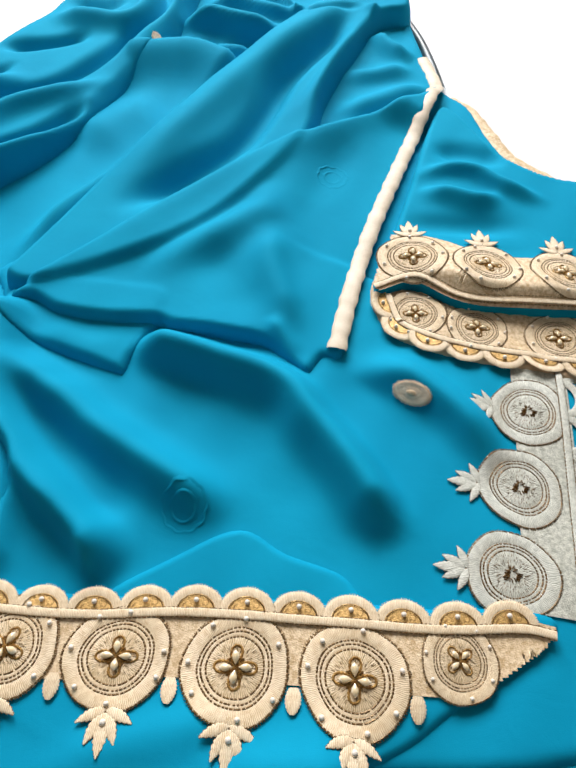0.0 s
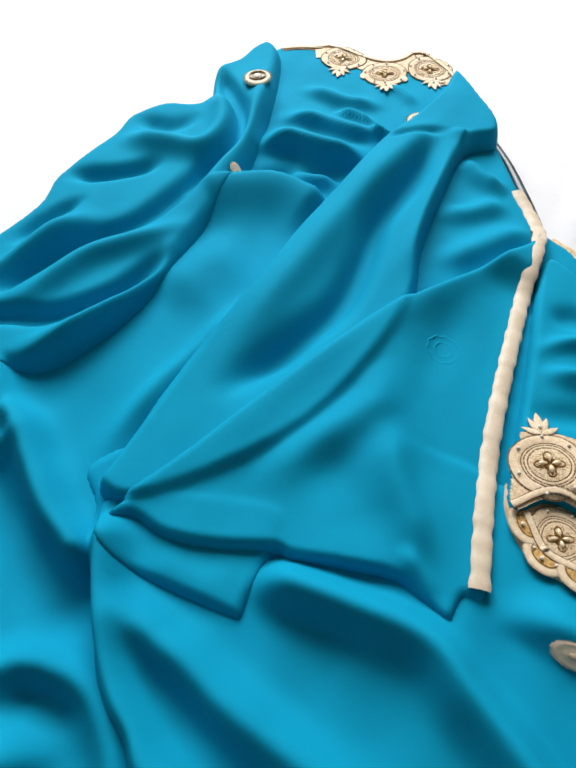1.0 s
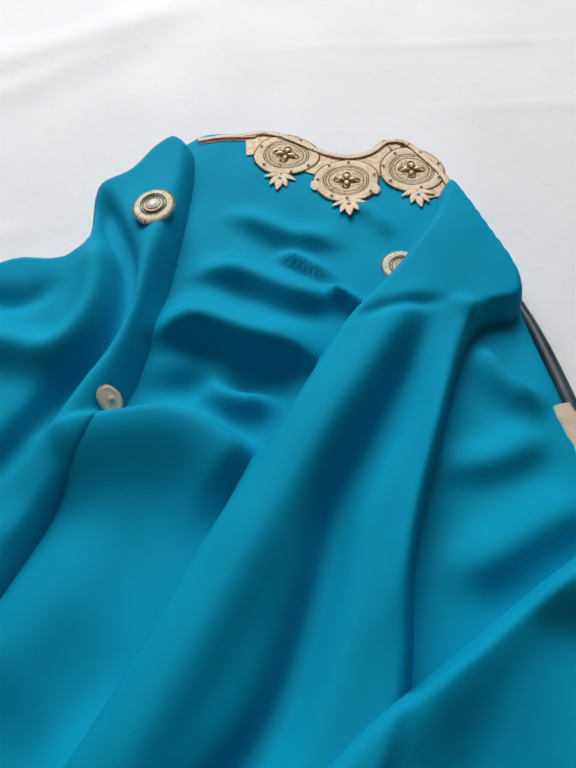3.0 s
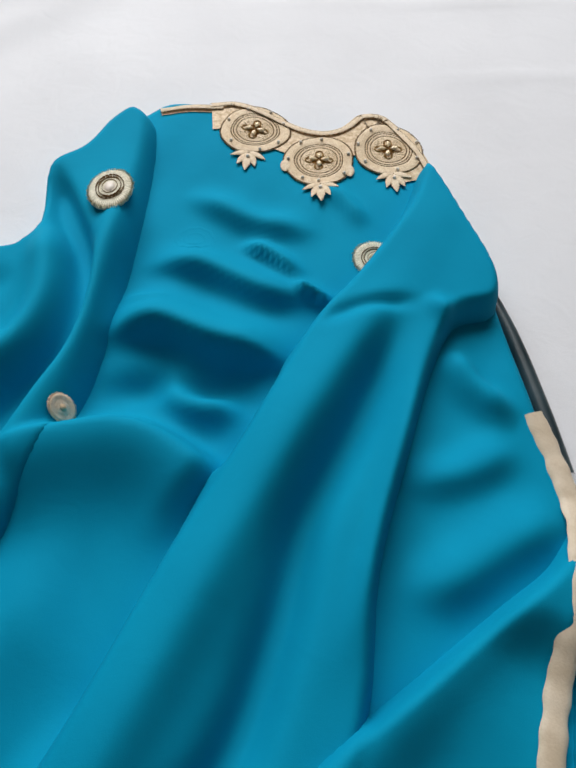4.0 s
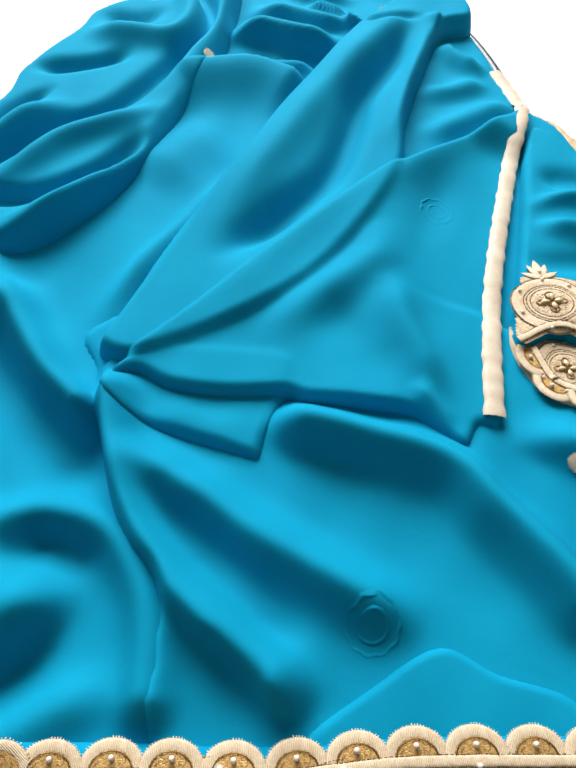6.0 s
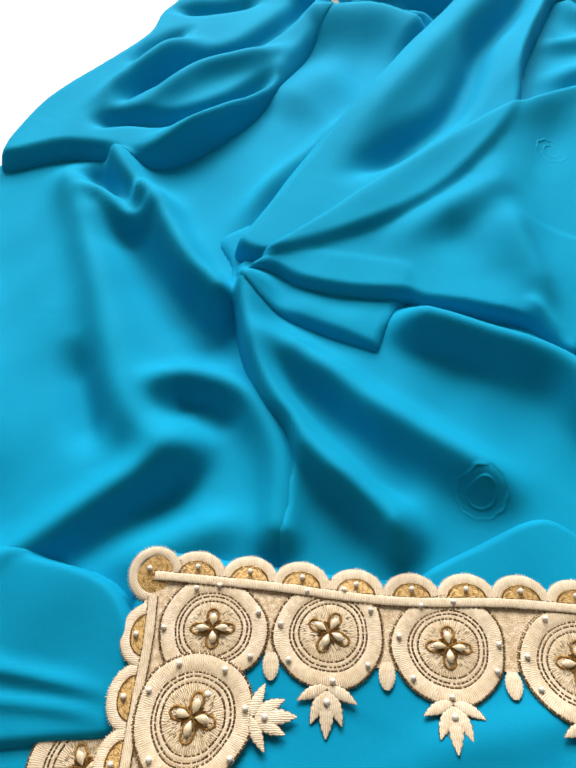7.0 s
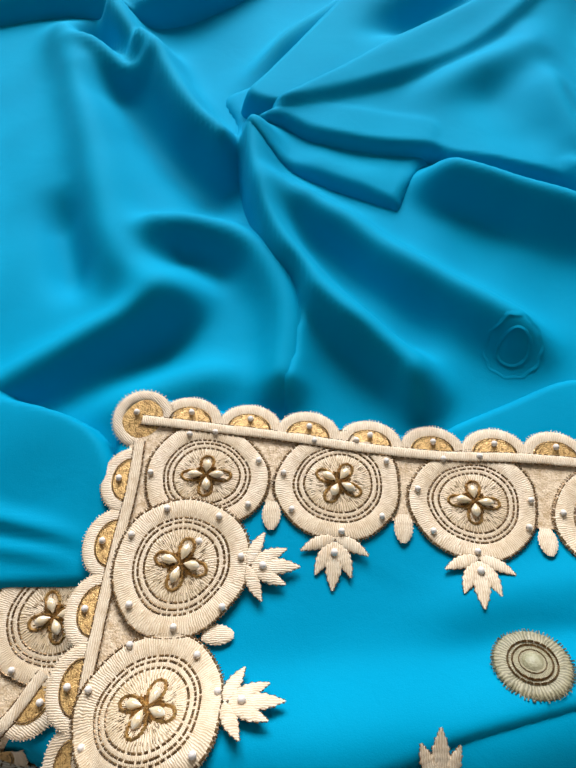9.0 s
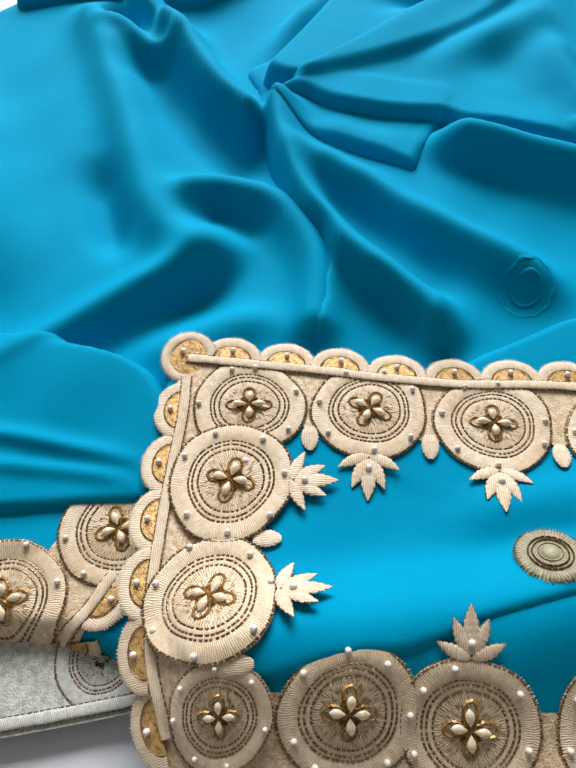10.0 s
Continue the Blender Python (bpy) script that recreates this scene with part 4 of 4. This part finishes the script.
place("scallop", CORNER, corner, hem_lace)
place("scallop_fill", FILL, corner, hem_lace)
place("scallop_fill", FILL, corner @ pose(0, 0, 0, 0, 0, 180), hem_lace)
place("pearl", PEARL_BIG, corner @ pose(0, 0.0035, 0.0015), hem_lace)
for x, y, a in ((-0.0745, 0.1745, 0), (-0.025, 0.1725, -4), (0.0245, 0.1665, -4), (0.0765, 0.160, -6), (0.1275, 0.153, -8)):
    add_medallion(hem_lace, HEM.unrolled, x, y, radians(a), size=1.0, turn=45 if x > 0 or x < -0.05 else 20, squash=0.86 if x < -0.05 else 0.9 if x < 0.05 else 0.97, cover=(-0.080, 0.141) if x < -0.05 else None)
for x, y, a, sq in ((-0.080, 0.141, 90, 1.0), (-0.083, 0.0955, 92, 1.0)):
    add_medallion(hem_lace, HEM.unrolled, x, y, radians(a), lift=0.0022, size=1.0, turn=30, squash=sq, cover=(-0.083, 0.0955) if y > 0.1 else None)
add_medallion(hem_lace, HEM.unrolled, -0.078, 0.062, radians(115), lift=0.001, size=0.7, turn=20, leaves=False)
for x, y, a in ((-0.0495, 0.161, 0), (-0.002, 0.157, -5), (0.0485, 0.153, -5), (0.101, 0.147, -7), (0.153, 0.142, -7)):
    place("petal", PETAL, frame_on(HEM.unrolled, x, y, radians(a), 0.001), hem_lace)
for x, y, a in ((-0.0665, 0.1185, 90), (-0.074, 0.0755, 95)):
    place("petal", PETAL, frame_on(HEM.unrolled, x, y, radians(a), 0.001), hem_lace)

add_medallion(hem_lace, HEM.unrolled, 0.174, 0.159, radians(-10), size=0.72, leaves=False)

# the border of the layer under the hem
low_lace = link("lace_border", None, dress, "antique gold embroidered lace in the shade of the fold")
lace_edge(low_lace, [(-0.10, 0.030), (-0.04, 0.030), (0.02, 0.026), (0.09, 0.03)], BODY.unrolled, 1, lift=0.001)
for x, y in ((-0.038, 0.0635), (0.0, 0.0595), (0.05, 0.058)):
    add_medallion(low_lace, BODY.unrolled, x, y, radians(180 - 2), size=0.92, turn=45, leaves=x > -0.02)

# a further turn of the border that shows beside the hem
side_lace = link("lace_border", None, dress, "cream embroidered lace lying under the hem corner")
lace_edge(side_lace, [(-0.20, 0.045), (-0.15, 0.066), (-0.125, 0.082), (-0.112, 0.101)], BODY.top, 1, lift=0.001)
add_medallion(side_lace, BODY.top, -0.122, 0.124, radians(215), lift=0.0012, size=0.95, turn=30, leaves=False)
add_medallion(side_lace, BODY.top, -0.160, 0.098, radians(215), lift=0.0012, size=0.95, turn=30, leaves=False)

# the neckline
neck_lace = link("lace_border", None, dress, "cream and gold embroidered lace round the neckline")
lace_edge(neck_lace, [(0.045, 0.939), (0.065, 0.942), (0.092, 0.941)], BODY.unrolled, -1, lift=0.0006, depth=0.015, scallops=False)
lace_edge(neck_lace, [(0.083, 0.943), (0.103, 0.942), (0.130, 0.926), (0.150, 0.910), (0.168, 0.908), (0.186, 0.921), (0.211, 0.916), (0.230, 0.880), (0.237, 0.852)],
          BODY.unrolled, -1, lift=0.001, depth=0.036, scallops=False)
for x, y, a in ((0.112, 0.904, -14), (0.153, 0.870, -5), (0.202, 0.878, -2)):
    add_medallion(neck_lace, BODY.unrolled, x, y, radians(a), size=1.0, turn=40)
for x, y, a in ((0.130, 0.868, -10), (0.172, 0.860, -5)):
    place("petal", PETAL, frame_on(BODY.unrolled, x, y, radians(a), 0.001), neck_lace)

# the cuff: outer lace over the opening, and the inner side of its far edge
cuff_lace = link("lace_border", None, dress, "cream embroidered lace round the open sleeve end")
lace_edge(cuff_lace, [(0.163, 0.374), (0.188, 0.381), (0.212, 0.364), (0.241, 0.357), (0.30, 0.350)], CUFF_SLEEVE.unrolled, 1, lift=0.001, scallops=False, depth=0.044, base=0.0015, clip=CUFF_SLEEVE.edge)
for x, y in ((0.190, 0.401), (0.236, 0.389), (0.284, 0.38)):
    add_medallion(cuff_lace, CUFF_SLEEVE.unrolled, x, y, radians(175), size=0.94, turn=45)
lace_edge(cuff_lace, [(0.160, 0.372), (0.166, 0.346), (0.186, 0.330), (0.207, 0.322), (0.232, 0.315), (0.30, 0.303)], CUFF_UNDER.unrolled, 1, lift=0.001, depth=0.045, clip=CUFF_UNDER.edge)
for x, y in ((0.186, 0.358), (0.222, 0.345), (0.27, 0.336)):
    add_medallion(cuff_lace, CUFF_UNDER.unrolled, x, y, radians(175), size=0.8, turn=45, leaves=False)

# the reverse of the border at the dress's far side
back_lace = link("lace_border", None, dress, "grey-green reverse side of the embroidered lace")
OVER = lambda x, y: np.maximum(SKIRT.top(x, y), BODY.top(x, y))
lace_edge(back_lace, [(0.275, 0.32), (0.262, 0.25), (0.245, 0.17)], OVER, -1, grey=True, lift=0.001)
for x, y in ((0.238, 0.285), (0.222, 0.240), (0.207, 0.196)):
    add_medallion(back_lace, OVER, x, y, radians(-100), size=0.9, grey=True)
under_lace = link("lace_border", None, dress, "grey reverse side of lace against the sheet")
lace_edge(under_lace, [(-0.20, 0.040), (-0.14, 0.050), (-0.098, 0.058)], lambda x, y: x * 0 + 0.002, 1, grey=True, lift=0.001, scallops=False)
add_medallion(under_lace, lambda x, y: x * 0 + 0.002, -0.124, 0.080, radians(190), size=0.7, grey=True, leaves=False)


# ---- motifs of the layer beneath that show faintly through the cloth
def faint_motif(x, y, r, surface):
    pieces = []
    for rr, n in ((1.0, 80), (0.55, 48)):
        ln = []
        for k in range(n + 1):
            a = 2 * math.pi * k / n
            q = rr * r * (1 + (0.035 * math.cos(10 * a) if rr == 1.0 else 0))
            px, py = x + q * math.cos(a), y + q * math.sin(a)
            ln.append((px, py, at(surface, px, py) - 0.00003))
        pieces.append(strand(ln, lambda u: 0.0012, 0.00013, None, 7))
    link("raised_outline", joined("raised_outline", pieces, TEAL), dress, "outline of a hidden motif under the teal cloth")


faint_motif(0.145, 0.495, 0.0115, FRONT.top)
faint_motif(0.068, 0.805, 0.0110, BODY.top)
faint_motif(0.050, 0.235, 0.0110, SKIRT.top)


# ---- single motifs, piping and trims ----
def motif(x, y, r, surface, mat_rim, mat_mid, label, lift=0.0006, squash=1.0):
    rng = random.Random(int(x * 9000))
    m = frame_on(surface, x, y, radians(-20) if squash < 1 else 0.0, lift, r * 0.8) @ Matrix.Diagonal((1, squash, squash, 1))
    ob = place("motif", revolve("motif", [(0, 0.0012), (r * 0.35, 0.0013), (r * 0.5, 0.0008), (r * 0.62, 0.0006), (r * 0.8, 0.0011), (r * 0.93, 0.0008), (r, 0), (r, -0.001)], mat_rim, 40, 0.02), m, dress, label)
    hair = []
    for i in range(70):
        a = 2 * math.pi * i / 70
        hair.append(dash((r * 0.97 * math.cos(a), r * 0.97 * math.sin(a), 0.0003), a + rng.uniform(-0.4, 0.4), r * rng.uniform(0.12, 0.26), 0.0005, 0.0005))
    place("thread", joined("thread", hair, mat_rim, False), m, ob)
    ring = [dash((rr * r * math.cos(a), rr * r * math.sin(a), 0.0010), a + 1.57, r * 0.16, 0.0006, 0.0007) for rr in (0.34, 0.5, 0.62) for a in np.linspace(0, 6.2, int(30 * rr) + 6)]
    if squash >= 1:
        place("stitching", joined("stitching", ring, DARK_STITCH, False), m, ob)
    place("motif_centre", revolve("motif_centre", [(0, 0.0024), (r * 0.15, 0.0022), (r * 0.28, 0.0012), (r * 0.3, 0.0)], mat_mid, 20), m, ob)
    return ob


motif(0.0195, 0.834, 0.0135, LEFT_SLEEVE.top, RADIAL_PALE, PEARL, "round olive-gold embroidered motif", squash=1.45)
motif(0.177, 0.783, 0.0135, BODY.top, RADIAL_PALE, OLIVE, "round pale embroidered motif half under the sleeve")
# hem motif: olive rim with the shade of the roll in its colour
motif(0.033, 0.1115, 0.0118, HEM.unrolled, SHADED_OLIVE, OLIVE, "round olive-gold embroidered motif")
motif(0.174, 0.297, 0.0110, SKIRT.top, RADIAL_PEACH, PEACH, "flat peach embroidered motif", squash=0.62)
motif(-0.001, 0.689, 0.0085, lambda x, y: np.maximum(BODY.top(x, y), LEFT_SLEEVE.top(x, y)), RADIAL_PEACH, PEACH, "peach embroidered motif tucked under a fold", lift=0.0025, squash=0.8)

PIPE = spline([(0.1345, 0.331), (0.149, 0.382), (0.170, 0.442), (0.208, 0.531), (0.234, 0.588), (0.246, 0.617), (0.2465, 0.645), (0.243, 0.672)])
EDGE_TOP = lambda x, y: np.maximum(FRONT.top(x, y), np.maximum(BODY.top(x, y), RIGHT_SLEEVE.top(x, y)))
piping = link("piping", cord_mesh("piping", PIPE, 0.0, EDGE_TOP, 0.0008, 0.0056, IVORY, -1, 0.05, 0.3, 12), dress, "cream satin piping strip")
link("seam", cord_mesh("seam", PIPE, 0.0022, EDGE_TOP, 0.0022, 0.0006, PEACH, -1, 0.0, 0.55, 12), piping)
# back layer of the piping beside the body, its shade painted as dark satin
link("back_piping", cord_mesh("back_piping", spline([(0.228, 0.838), (0.239, 0.795), (0.2515, 0.735), (0.256, 0.68), (0.257, 0.64)]), 0.0, flat, 0.003, 0.0045, SHADED_PIPING, -1, 0.0, 0.9), dress, "back layer of the piping, coloured dark for its shade")
link("sleeve_trim", cord_mesh("sleeve_trim", spline([(0.258, 0.615), (0.272, 0.598), (0.282, 0.562), (0.292, 0.528), (0.32, 0.495)]), 0.0, flat, 0.008, 0.007, thread_ground, -1, 0.04, 0.3), dress, "cream lace trim along the sleeve")
